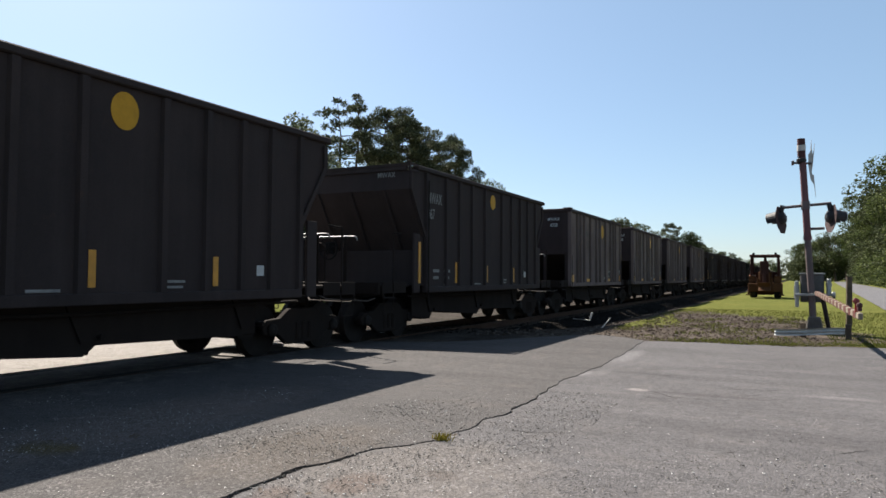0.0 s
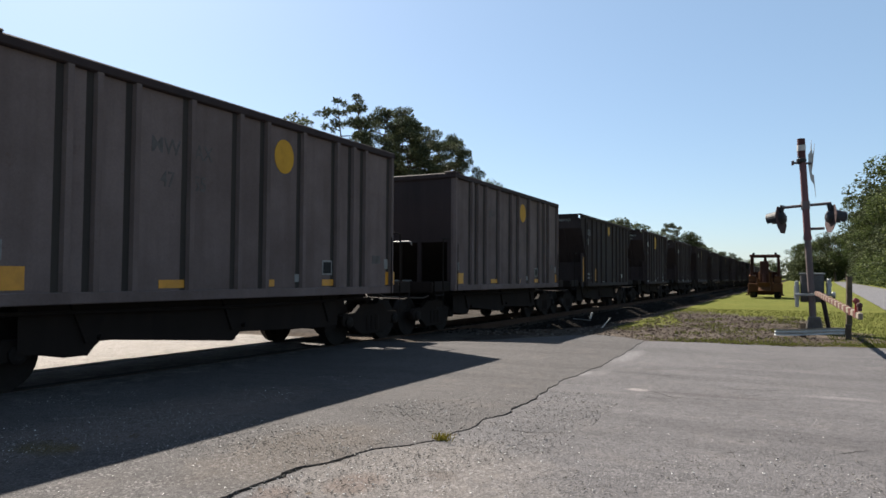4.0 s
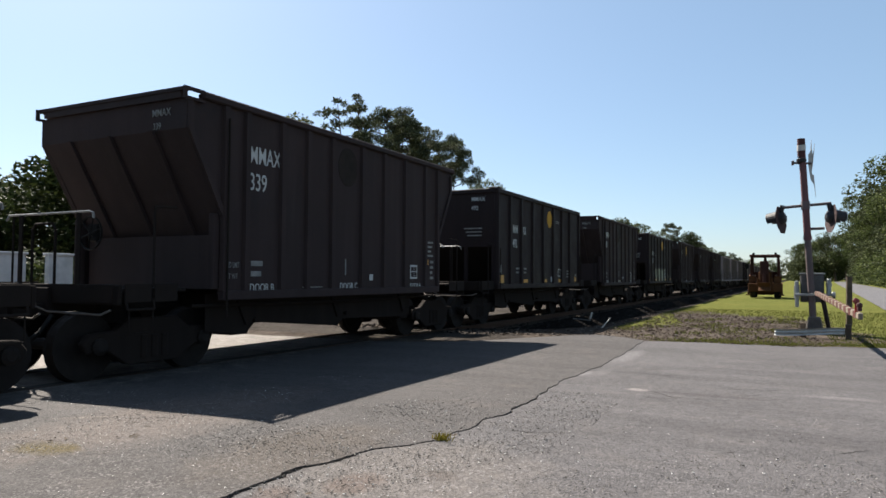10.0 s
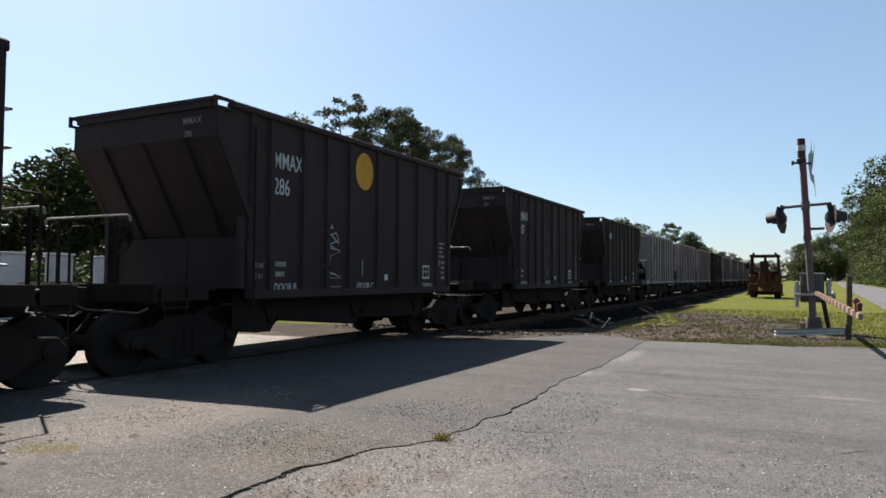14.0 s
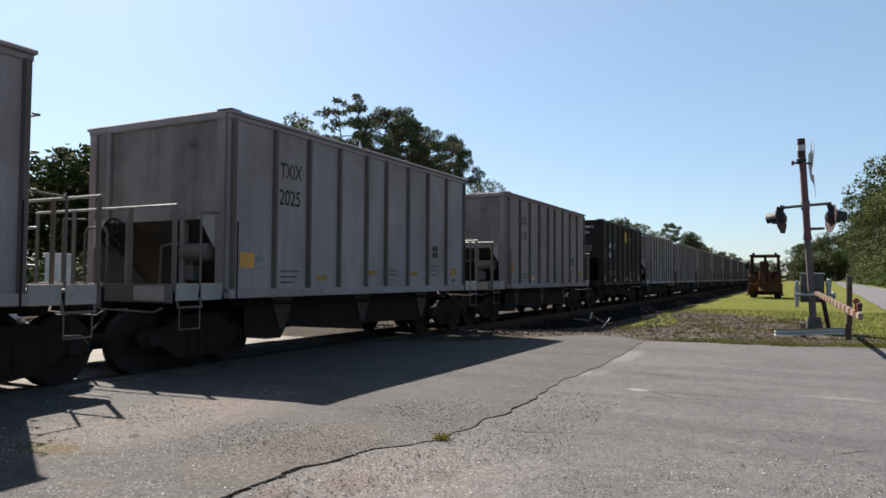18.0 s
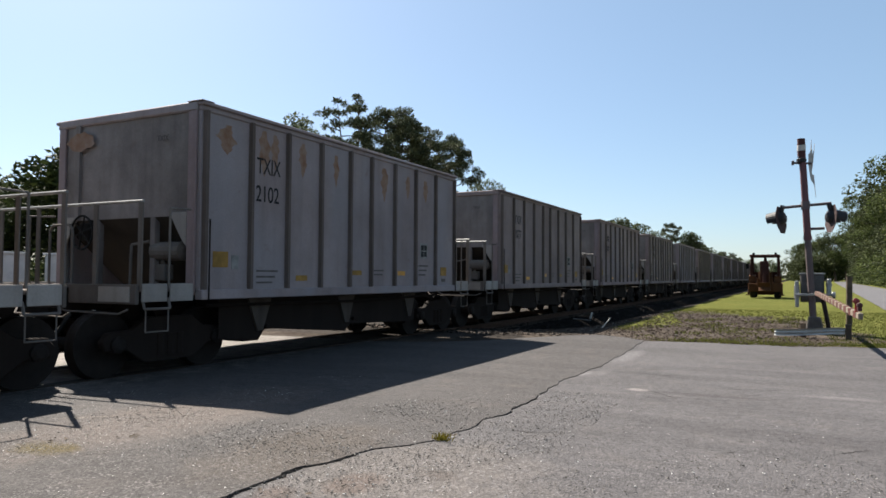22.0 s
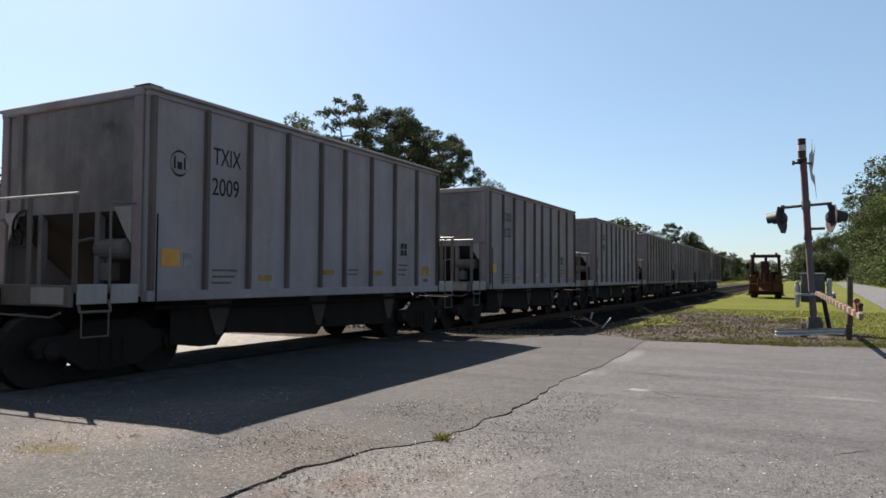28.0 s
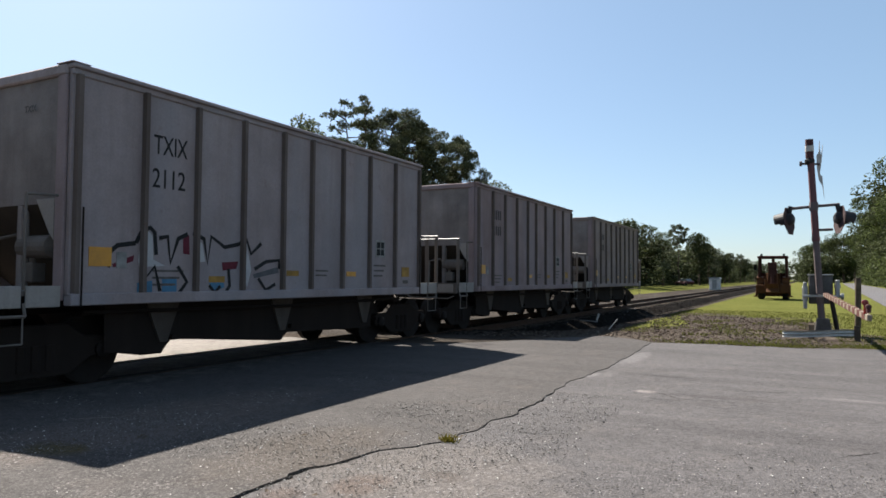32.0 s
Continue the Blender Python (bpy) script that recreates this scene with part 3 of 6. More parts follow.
single("gravel_path", sheet([-17.5, -16, -14, -12.2, -10.5, -9, -7.6, -6.6, -5.8, -5.2, -4.6], [12.2, 14, 16, 18, 20, 22, 24, 27, 30, 40, 55, 75, 100, 150, 250, 400, 700], lambda x, y: ground_z(x, y) - 0.022 - 0.05 * (y < 12.5)), GRAVEL,
       "sooty dark gravel and dirt beside the track", "path", kind="structure", smooth=True)

# side road that runs off beside the track
side = Shape()
edge_l = [(2.2, 17.0), (2.7, 25), (3.28, 34), (4.2, 60), (5.37, 96), (8.5, 190), (13.5, 330)]
edge_r = [(12.0, 17.3), (8.6, 25), (8.2, 34), (8.9, 60), (10.2, 105), (13.3, 200), (18.3, 330)]
side.face_set([(x, y, ground_z(x, y) + 0.0) for x, y in edge_l] + [(x, y, ground_z(x, y) + 0.0) for x, y in edge_r],
              [(i, i + 1, i + 1 + len(edge_l), i + len(edge_l)) for i in range(len(edge_l) - 1)])
single("side_road", side, ASPHALT_FAR, "pale grey asphalt side road running into the distance", "road", kind="structure")

# railway track
RAIL_OUT = [(-0.07, 0.0), (0.07, 0.0), (0.07, 0.012), (0.012, 0.03), (0.012, 0.12), (0.036, 0.135), (0.036, 0.168), (-0.036, 0.168), (-0.036, 0.135), (-0.012, 0.12), (-0.012, 0.03), (-0.07, 0.012)]
track = thing("railway_track", pose(TRACK_X, 0, 0), "single railway track on dark ballast", "railway track", kind="structure")
for sx in (-0.753, 0.753):
    part("rail", Shape().prism([(sx + p, RAIL_Z - 0.172 + q) for p, q in RAIL_OUT], -700, 1500, "y"), RAIL_RUST, track)
    part("rail_head", Shape().box(sx - 0.033, sx + 0.033, -700, 1500, RAIL_Z - 0.004, RAIL_Z), RAIL_TOP, track, "polished steel running surface")
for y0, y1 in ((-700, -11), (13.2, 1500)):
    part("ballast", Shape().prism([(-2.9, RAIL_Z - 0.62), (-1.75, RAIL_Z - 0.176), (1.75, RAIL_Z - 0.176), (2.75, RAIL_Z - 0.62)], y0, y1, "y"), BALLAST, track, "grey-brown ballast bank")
tie = Shape().box(-1.3, 1.3, -0.115, 0.115, RAIL_Z - 0.35, RAIL_Z - 0.172).mesh("tie", OLD_WOOD, 0.01)
for i in range(120):
    ob = new("tie", tie)
    ob.parent = track
    ob.matrix_basis = pose(0, 13.6 + i * 0.52, 0, 0, 0, 0.8 * wob(i, 1, 1.7))
def bank_z(x, y):
    d = abs(x - TRACK_X)
    return max(ground_z(x, y) - 0.02, RAIL_Z - 0.176 - max(0.0, d - 1.75) * 0.42 if d < 2.9 else -1)


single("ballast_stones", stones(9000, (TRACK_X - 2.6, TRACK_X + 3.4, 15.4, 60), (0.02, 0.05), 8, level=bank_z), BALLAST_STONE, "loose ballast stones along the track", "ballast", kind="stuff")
for x in (TRACK_X - 0.62, TRACK_X + 0.62):
    single("flangeway_filler", Shape().box(x - 0.06, x + 0.06, -8, 12.4, -0.19, -0.066), RUBBER, "black rubber strip beside the rail", "crossing strip", kind="structure")


def blades(count, place, height, seedy, wide=0.006):
    rnd = random.Random(seedy)
    s = Shape()
    made = 0
    while made < count:
        x, y, k = place(rnd)
        made += 1
        h = height * rnd.uniform(0.5, 1.2) * k
        a, lean = rnd.uniform(0, 6.28), rnd.uniform(0.1, 0.6) * h
        z = ground_z(x, y) - 0.02
        cx, cy = math.cos(a), math.sin(a)
        w = wide * rnd.uniform(0.7, 1.5)
        s.face_set([(x - cy * w, y + cx * w, z), (x + cy * w, y - cx * w, z), (x + cx * lean * 0.4 + cy * w * 0.7, y + cy * lean * 0.4 - cx * w * 0.7, z + h * 0.6),
                    (x + cx * lean, y + cy * lean, z + h), (x + cx * lean * 0.4 - cy * w * 0.7, y + cy * lean * 0.4 + cx * w * 0.7, z + h * 0.6)], [(0, 1, 2, 3, 4)])
    return s


def field(rnd):
    while True:
        x, y = rnd.uniform(-4.6, 3.4), 16 + 16 * rnd.random() ** 1.3
        if y > far_edge(x) + 0.15 and not (y < 26.5 + 2.5 * wob(x, y, 0.35) and x < 0.6) and x < along(y, [(15, 2.2), (25, 2.7), (34, 3.3), (60, 4.2)]):
            return x, y, 1.0


def stray(rnd):
    """Single tufts that have come up through the rubble."""
    while True:
        x, y = rnd.uniform(-4.2, 0.2), rnd.uniform(16.0, 25.5)
        if wob(x, y, 0.9) > 0.16 + 0.12 * (x < -2.6) and y > far_edge(x) + 0.2:
            return x, y, rnd.uniform(0.5, 1.3)


single("stray_grass", blades(2600, stray, 0.06, 15, 0.009), GRASS_BLADE, "thin tufts of grass among the rubble", "grass", kind="stuff")
single("grass", blades(9000, field, 0.04, 4, 0.008), GRASS_BLADE, "short mown yellow-green grass", "grass", kind="stuff")


def verge(rnd):
    x = rnd.choice([rnd.gauss(-1.6, 0.6), rnd.gauss(-0.4, 0.5), rnd.gauss(1.6, 0.7)])
    return x, far_edge(x) + 0.1 + abs(rnd.gauss(0, 0.5)), 0.9


single("verge_grass", blades(4200, verge, 0.045, 6, 0.008), GRASS_BLADE, "ragged grass along the road edge", "grass", kind="stuff")


def tuft(rnd):
    return -2.58 + rnd.gauss(0, 0.035), 5.02 + rnd.gauss(0, 0.025), 1.0


single("grass_tuft", blades(110, tuft, 0.075, 9, 0.003), STRAW, "small yellow-green grass tuft growing from the crack", "grass tuft")


# ---- trees ----
def crown(lobes, count, leaf, seedy, thin=0.0):
    """Many small bent leaf clumps, thickest near the surface of uneven lobes."""
    rnd = random.Random(seedy)
    s = Shape()
    total = sum(r ** 2 for _, _, _, r, _ in lobes)
    pts, faces = [], []
    for cx, cy, cz, r, flat in lobes:
        for _ in range(int(count * r * r / total)):
            d = Vector((rnd.gauss(0, 1), rnd.gauss(0, 1), rnd.gauss(0, 1))).normalized()
            q = r * (0.45 + 0.6 * rnd.random() ** 0.6)
            p = Vector((cx, cy, cz)) + Vector((d.x * q, d.y * q, d.z * q * flat))
            if noise.noise(p * (1.6 / r) + Vector((seedy, 0, 0))) < -0.12 + thin:
                continue
            u = Vector((rnd.gauss(0, 1), rnd.gauss(0, 1), rnd.gauss(0, 0.6))).normalized()
            v = u.cross(d + Vector((rnd.gauss(0, 0.5), rnd.gauss(0, 0.5), rnd.gauss(0, 0.5)))).normalized()
            w = u.cross(v)
            k = leaf * rnd.uniform(0.6, 1.4)
            n = len(pts)
            pts += [p - u * k, p - v * k * 0.5 + w * k * 0.2, p + u * k, p + v * k * 0.5 + w * k * 0.2]
            faces += [(n, n + 1, n + 2), (n, n + 2, n + 3)]
    return s.face_set(pts, faces)


def raw_part(name, shape, material, parent, label=""):
    me = bpy.data.meshes.new(name)
    me.from_pydata(shape.v, [], shape.f)
    me.materials.append(material)
    ob = new(name, me)
    ob.parent = parent
    return tagged(ob, label)


def tree(name, height, spread, seedy, leaf_mat, m, label, kind="oak", dense=1.0, leaf=0.22):
    rnd = random.Random(seedy)
    ob = thing(name, m, label, "tree")
    trunk, lobes = Shape(), []
    first = height * (0.28 if kind == "oak" else 0.5)
    bend = [Vector((0, 0, -0.2))]
    for i in range(1, 6):
        bend.append(Vector((rnd.gauss(0, 0.02) * height, rnd.gauss(0, 0.02) * height, height * 0.86 * i / 5)))
    r0 = height * (0.028 if kind == "oak" else 0.016)
    for i in range(5):
        trunk.rod(bend[i], bend[i + 1], r0 * (1 - 0.17 * i), r0 * (1 - 0.17 * (i + 1)), n=7)
    n = 11 if kind == "oak" else 13
    limbs = []
    for i in range(n):
        h = first + (height * 0.97 - first) * (i + rnd.random() * 0.6) / n
        k = min(4, int(h / (height * 0.86) * 5))
        base = bend[k].lerp(bend[k + 1], min(1, h / (height * 0.86) * 5 - k))
        a = i * 2.4 + rnd.uniform(-0.5, 0.5)
        full = math.sin(math.pi * min(1, 0.25 + 0.75 * (1 - (h - first) / (height - first)))) if kind == "oak" else 0.45 + 0.75 * math.sin(3.0 * (h - first) / (height - first))
        reach = spread * 0.5 * max(0.3, full) * rnd.uniform(0.6, 1.1)
        reach *= 1.0 if kind == "oak" else 0.8
        tip = base + Vector((math.cos(a) * reach, math.sin(a) * reach, reach * rnd.uniform(0.15, 0.6)))
        mid = base.lerp(tip, 0.5) + Vector((0, 0, reach * 0.10))
        rr = r0 * 0.34 * (1 - 0.5 * (h - first) / (height - first))
        limbs.append(Shape().rod(base, mid, rr, rr * 0.65, n=5, cap=False).rod(mid, tip, rr * 0.65, rr * 0.2, n=5, cap=False))
        r = spread * (0.20 if kind == "oak" else 0.155) * rnd.uniform(0.75, 1.3)
        lobes.append((tip.x, tip.y, tip.z, r, 0.72))
        if kind == "oak":
            lobes.append((mid.x, mid.y, mid.z + r * 0.5, r * 0.8, 0.7))
    lobes.append((bend[5].x, bend[5].y, height * 0.93, spread * 0.16, 0.8))
    raw_part("trunk", trunk, BARK, ob)
    for s in limbs:
        raw_part("limb", s, BARK, ob)
    raw_part("crown", crown(lobes, int(5200 * dense), leaf, seedy, 0.0), leaf_mat, ob)
    return ob


def at_ground(x, y, turn=0.0):
    return pose(x, y, ground_z(x, y), 0, 0, turn)


def pine(height, spread, seedy, m, label, bare=0.5, limbs=24, tufts=150):
    """A pine: long bare trunk, crooked limbs, and flat round tufts of needles with sky between them."""
    rnd = random.Random(seedy)
    ob = thing("pine_tree", m, label, "tree")
    bend = [Vector((0, 0, -0.3))] + [Vector((rnd.gauss(0, 0.012) * height, rnd.gauss(0, 0.012) * height, height * 0.96 * i / 6)) for i in range(1, 7)]
    r0 = height * 0.014
    trunk = Shape()
    for i in range(6):
        trunk.rod(bend[i], bend[i + 1], r0 * (1 - 0.15 * i), r0 * (1 - 0.15 * (i + 1)), n=7)
    raw_part("trunk", trunk, BARK_PINE, ob)
    pts, faces, clumps = [], [], []
    for i in range(limbs):
        u = (i + rnd.random() * 0.8) / limbs
        h = height * (bare + (0.94 - bare) * u)
        k = min(5, int(h / (height * 0.96) * 6))
        base = bend[k].lerp(bend[k + 1], min(1, h / (height * 0.96) * 6 - k))
        a = i * 2.4 + rnd.uniform(-0.6, 0.6)
        reach = spread * 0.5 * (0.25 + 0.85 * math.sin(math.pi * min(1.0, 0.22 + 0.72 * u)) ** 0.8) * rnd.uniform(0.55, 1.1)
        tip = base + Vector((math.cos(a) * reach, math.sin(a) * reach, reach * rnd.uniform(-0.05, 0.30)))
        mid = base.lerp(tip, 0.55) + Vector((0, 0, -reach * rnd.uniform(-0.12, 0.10)))
        limb = Shape().rod(base, mid, r0 * 0.30, r0 * 0.2, n=4, cap=False).rod(mid, tip, r0 * 0.2, r0 * 0.08, n=4, cap=False)
        size = max(0.28, spread * rnd.uniform(0.07, 0.125))
        clumps.append((tip, size))
        for _ in range(1 + (rnd.random() < 0.55)):
            q = mid.lerp(tip, rnd.uniform(0.1, 0.8)) + Vector((rnd.gauss(0, 0.15), rnd.gauss(0, 0.15), rnd.gauss(0.0, 0.06))) * spread
            limb.rod(mid.lerp(tip, 0.3), q, r0 * 0.12, r0 * 0.05, n=3, cap=False)
            clumps.append((q, size * rnd.uniform(0.6, 1.05)))
        raw_part("limb", limb, BARK_PINE, ob)
    clumps += [(Vector((bend[6].x + rnd.gauss(0, 0.06) * spread, bend[6].y + rnd.gauss(0, 0.06) * spread, height * rnd.uniform(0.95, 0.99))), spread * 0.09) for _ in range(3)]
    for c, r in clumps:
        for _ in range(max(40, int(tufts * (r / 0.45) ** 1.5))):
            d = Vector((rnd.gauss(0, 1), rnd.gauss(0, 1), rnd.gauss(0.15, 0.8))).normalized()
            p = c + Vector((d.x, d.y, d.z * 0.72)) * r * rnd.random() ** 0.5
            w = (d + Vector((rnd.gauss(0, 0.7), rnd.gauss(0, 0.7), rnd.gauss(0.3, 0.6)))).normalized()
            v = w.orthogonal().normalized()
            v = v * math.cos(rnd.uniform(0, 3.1)) + w.cross(v) * math.sin(rnd.uniform(0, 3.1))
            k = rnd.uniform(0.10, 0.20)
            n = len(pts)
            pts += [p - v * k * 0.22, p + v * k * 0.22, p + w * k * 1.3 + v * k * 0.14, p + w * k * 1.3 - v * k * 0.14]
            faces.append((n, n + 1, n + 2, n + 3))
    raw_part("crown", Shape().face_set(pts, faces), LEAF_PINE, ob)
    return ob


# tall pines and broadleaf trees behind the track
PINE = "tall open-crowned dark green pine beyond the track"
OAK = "dense dark green broadleaf tree beyond the track"
p1 = pine(14.9, 5.6, 11, at_ground(-29, 46.6), PINE, 0.62, 22, 170)
p2 = pine(14.6, 6.0, 12, at_ground(-29.3, 50.6, 40), PINE, 0.50, 28, 170)
p3 = pine(15.0, 2.7, 18, at_ground(-29, 42.6), "slender tall pine with sparse tufts beyond the track", 0.66, 13, 170)
o1 = tree("oak_tree", 11.9, 6.0, 13, LEAF_DUSTY, at_ground(-30.5, 38.8), "grey-green broadleaf tree beyond the track", "oak", 1.9, 0.13)
o2 = tree("oak_tree", 6.3, 6.6, 14, LEAF_BRIGHT, at_ground(-30, 21.5), "rounded green broadleaf tree beyond the track", "oak", 1.5, 0.17)
o3 = tree("oak_tree", 10.6, 8.0, 15, LEAF_DARK, at_ground(-28, 122), OAK, "oak", 1.2, 0.26)
r1 = tree("oak_tree", 20.5, 14.0, 16, LEAF_ROAD, at_ground(16.6, 126), "broad green tree beside the side road", "oak", 5.0, 0.22)
r2 = tree("oak_tree", 19.0, 14.0, 17, LEAF_DARK, at_ground(15.8, 148), "broad green tree beside the side road", "oak", 1.5, 0.28)
rt = random.Random(77)
for x, y, src, k, wide in ((-29.2, 40.4, p3, 0.95, 1.0), (-29.6, 54.6, p2, 0.98, 1.0), (-29, 58.8, p1, 1.0, 0.66), (-31.5, 57.0, p2, 0.86, 0.9), (-32.5, 52.0, p2, 0.86, 1.0), (-32, 60.5, o1, 0.80, 0.9), (-33, 54.0, o1, 0.72, 1.2),
                           (-32, 45.5, o1, 0.70, 1.0), (-31, 41.0, o1, 0.84, 0.8), (-29, 65.6, o1, 0.96, 0.7), (-30.5, 71.0, o3, 0.9, 0.6), (-29.6, 74.8, o1, 0.84, 0.8), (-29.5, 79, p3, 0.70, 1.0), (-31, 84, o3, 0.66, 1.0),
                           (-31, 33.5, o2, 1.0, 1.0), (-33, 28, o2, 0.95, 1.0), (-31, 16, o2, 0.78, 1.0), (-33, 11, o2, 0.7, 1.0), (-34, 25, o2, 0.9, 1.0), (-36, 20, o2, 0.85, 1.0), (-33.5, 18.5, o2, 0.7, 1.0),
                           (-28, 94, o3, 0.62, 1.0), (-29, 104, o3, 0.66, 1.0), (-27, 113, o3, 0.68, 1.0), (-34, 95, o1, 0.66, 1.2), (-34, 120, o1, 0.75, 1.2), (-27, 135, o3, 0.80, 1.0), (-26, 147, o1, 0.92, 0.9),
                           (-25.6, 164, p1, 0.93, 0.85), (-29, 172, o1, 0.70, 1.2), (-26, 200, o3, 0.95, 1.0), (-23.4, 182, o3, 1.12, 0.62), (-25, 214, p2, 0.80, 1.0), (-25, 228, o1, 0.90, 1.2), (-24, 250, o3, 0.85, 1.0), (-25, 275, p1, 0.75, 1.2),
                           (-23, 300, p2, 0.78, 1.0), (-24, 335, o3, 0.9, 1.0), (-22, 375, o1, 0.9, 1.3), (-22, 420, o3, 0.9, 1.0), (-20, 470, o1, 0.95, 1.3)):
    ob = copy_thing(src, at_ground(x, y, rt.uniform(0, 360)))
    ob.scale = (k * wide, k * wide, k)
for x, y, src, k in ((17, 134, r2, 1.0), (16, 165, r1, 0.9), (17, 186, r2, 1.0), (18, 208, r1, 0.9), (18.5, 232, r2, 1.0), (20, 256, r1, 0.9), (21, 282, r2, 1.0), (22, 310, r1, 0.9), (19, 345, r1, 0.95),
                     (15, 352, r2, 1.05), (11, 360, r1, 0.9), (7, 372, r2, 0.95), (3.5, 385, r1, 0.85), (0.5, 400, r2, 0.85), (24, 170, r1, 1.0), (25, 220, r1, 1.0), (26, 270, r2, 1.1)):
    ob = copy_thing(src, at_ground(x, y, rt.uniform(0, 360)))
    ob.scale = (k, k, k)


def far_wood(seedy, place, label, mat, lobes=160, count=26000, leaf=0.34):
    rnd = random.Random(seedy)
    balls = [(*place(rnd), rnd.uniform(1.8, 3.6), 0.9) for _ in range(lobes)]
    s = crown(balls, count, leaf, seedy)
    me = bpy.data.meshes.new("far_woods")
    me.from_pydata(s.v, [], s.f)
    me.materials.append(mat)
    return tagged(new("far_woods", me), label, "woods", kind="stuff")


far_wood(1, lambda r: (r.uniform(-44, -33), r.uniform(8, 70), r.uniform(0.5, 5.0)), "dark undergrowth and woods behind the track", LEAF_DARK, 140, 24000, 0.22)
far_wood(7, lambda r: (r.uniform(-40, -34.5), r.uniform(6, 30), r.uniform(0.2, 4.2)), "dense dark undergrowth beyond the track", LEAF_DARK, 90, 34000, 0.22)
far_wood(5, lambda r: (r.uniform(-40, -30), r.uniform(66, 135), r.uniform(0.5, 6.0)), "dark undergrowth and woods behind the track", LEAF_DARK, 160, 26000, 0.26)
far_wood(8, lambda r: (r.uniform(-32, -27.5), r.uniform(96, 330), r.uniform(0.2, 4.5)), "dense dark thicket along the edge of the woods", LEAF_DARK, 260, 52000, 0.34)
far_wood(2, lambda r: (r.uniform(-36, -27), r.uniform(130, 480), r.uniform(0.5, 8.5)), "dark woods running along the track", LEAF_DARK, 380, 42000, 0.45)
def roadside(r):
    y = 122 + 215 * r.random() ** 1.2
    return along(y, [(105, 10.2), (200, 13.3), (340, 18.6)]) + r.uniform(2.5, 9), y, r.uniform(0.5, 8.5)


far_wood(3, roadside, "green woods beside the side road", LEAF_DARK, 320, 70000, 0.32)
far_wood(9, lambda r: (lambda y: (along(y, [(105, 10.2), (200, 13.3), (340, 18.6)]) + r.uniform(2.0, 5.0), y, r.uniform(0.4, 5.5)))(r.uniform(124, 230)), "sunlit green bushes beside the side road", LEAF_ROAD, 90, 26000, 0.26)
far_wood(6, lambda r: (r.uniform(-1, 19), r.uniform(342, 400), r.uniform(0.5, 11)), "woods where the side road bends", LEAF_DARK, 150, 30000, 0.5)
far_wood(4, lambda r: (r.uniform(-60, 90), r.uniform(520, 640), r.uniform(0.5, 12.0)), "woods across the end of the view", LEAF_DARK, 260, 36000, 0.7)

# ---- far side of the track ----
def white_wall():
    w = thing("garden_wall", pose(-20.5, 12, 0), "low white-painted block wall with gaps, beyond the track", "wall")
    for y0, y1, h in ((-7.0, -4.4, 1.75), (-3.9, -1.9, 1.95), (-1.2, 0.6, 1.9), (1.3, 2.1, 1.9), (2.9, 5.4, 1.85), (6.0, 11.0, 1.8)):
        part("wall_panel", Shape().box(-0.1, 0.1, y0, y1, 0, h), WALL_WHITE, w, bevel=0.01)
        part("coping", Shape().box(-0.15, 0.15, y0 - 0.04, y1 + 0.04, h, h + 0.07), WALL_WHITE, w, bevel=0.01)
    return w


white_wall()
bush = thing("shrub", at_ground(-22, 13.4), "dark green shrub with yellow leaves", "shrub")
raw_part("crown", crown([(0, 0, 1.2, 1.3, 0.8), (0.4, 1.4, 1.0, 1.0, 0.8), (0, -1.5, 0.9, 0.9, 0.8), (-0.4, 3.2, 1.3, 1.2, 0.9), (0, -4, 1.1, 1.2, 0.9)], 3500, 0.12, 31), LEAF_BRIGHT, bush)
raw_part("stem", Shape().rod((0, 0, -0.1), (0, 0, 1.0), 0.06, 0.03), BARK, bush)

hut = thing("signal_hut", at_ground(-13.2, 121.5), "small white metal signal hut beside the track", "hut")
part("wall", Shape().box(-0.8, 0.8, -0.9, 0.9, 0.1, 1.9), WALL_WHITE, hut, bevel=0.02)
part("roof", Shape().prism([(-1.0, 1.9), (1.0, 1.9), (0.75, 2.1), (-0.75, 2.1)], -1.0, 1.0, "y"), GALV, hut)
part("door", Shape().box(-0.35, 0.35, -0.93, -0.9, 0.2, 1.75), GALV, hut)
part("base", Shape().box(-0.9, 0.9, -1.0, 1.0, -0.1, 0.1), CONCRETE, hut)


def small_car():
    c = thing("parked_car", pose(-24.0, 162, ground_z(-24.0, 162), 0, 0, 50), "dark red car parked far beyond the track", "car")
    body = Shape().prism([(-2.2, 0.3), (2.2, 0.3), (2.25, 0.75), (1.2, 0.92), (-2.1, 0.95), (-2.25, 0.7)], -0.85, 0.85, "x")
    part("body", body, CAR_RED, c, bevel=0.05)
    part("cabin", Shape().prism([(-1.7, 0.93), (1.2, 0.93), (0.5, 1.42), (-1.2, 1.45)], -0.75, 0.75, "x"), GLASS_DARK, c, bevel=0.03)
    for x in (-0.8, 0.8):
        for y in (-1.4, 1.4):
            part("wheel", Shape().lathe([(-0.1, 0.25), (-0.08, 0.32), (0.08, 0.32), (0.1, 0.25)], (x, y, 0.32), (1, 0, 0), 16), RUBBER, c)
    part("headlight", Shape().box(-0.7, -0.45, 2.2, 2.27, 0.6, 0.75), WHITE, c)
    return c


small_car()


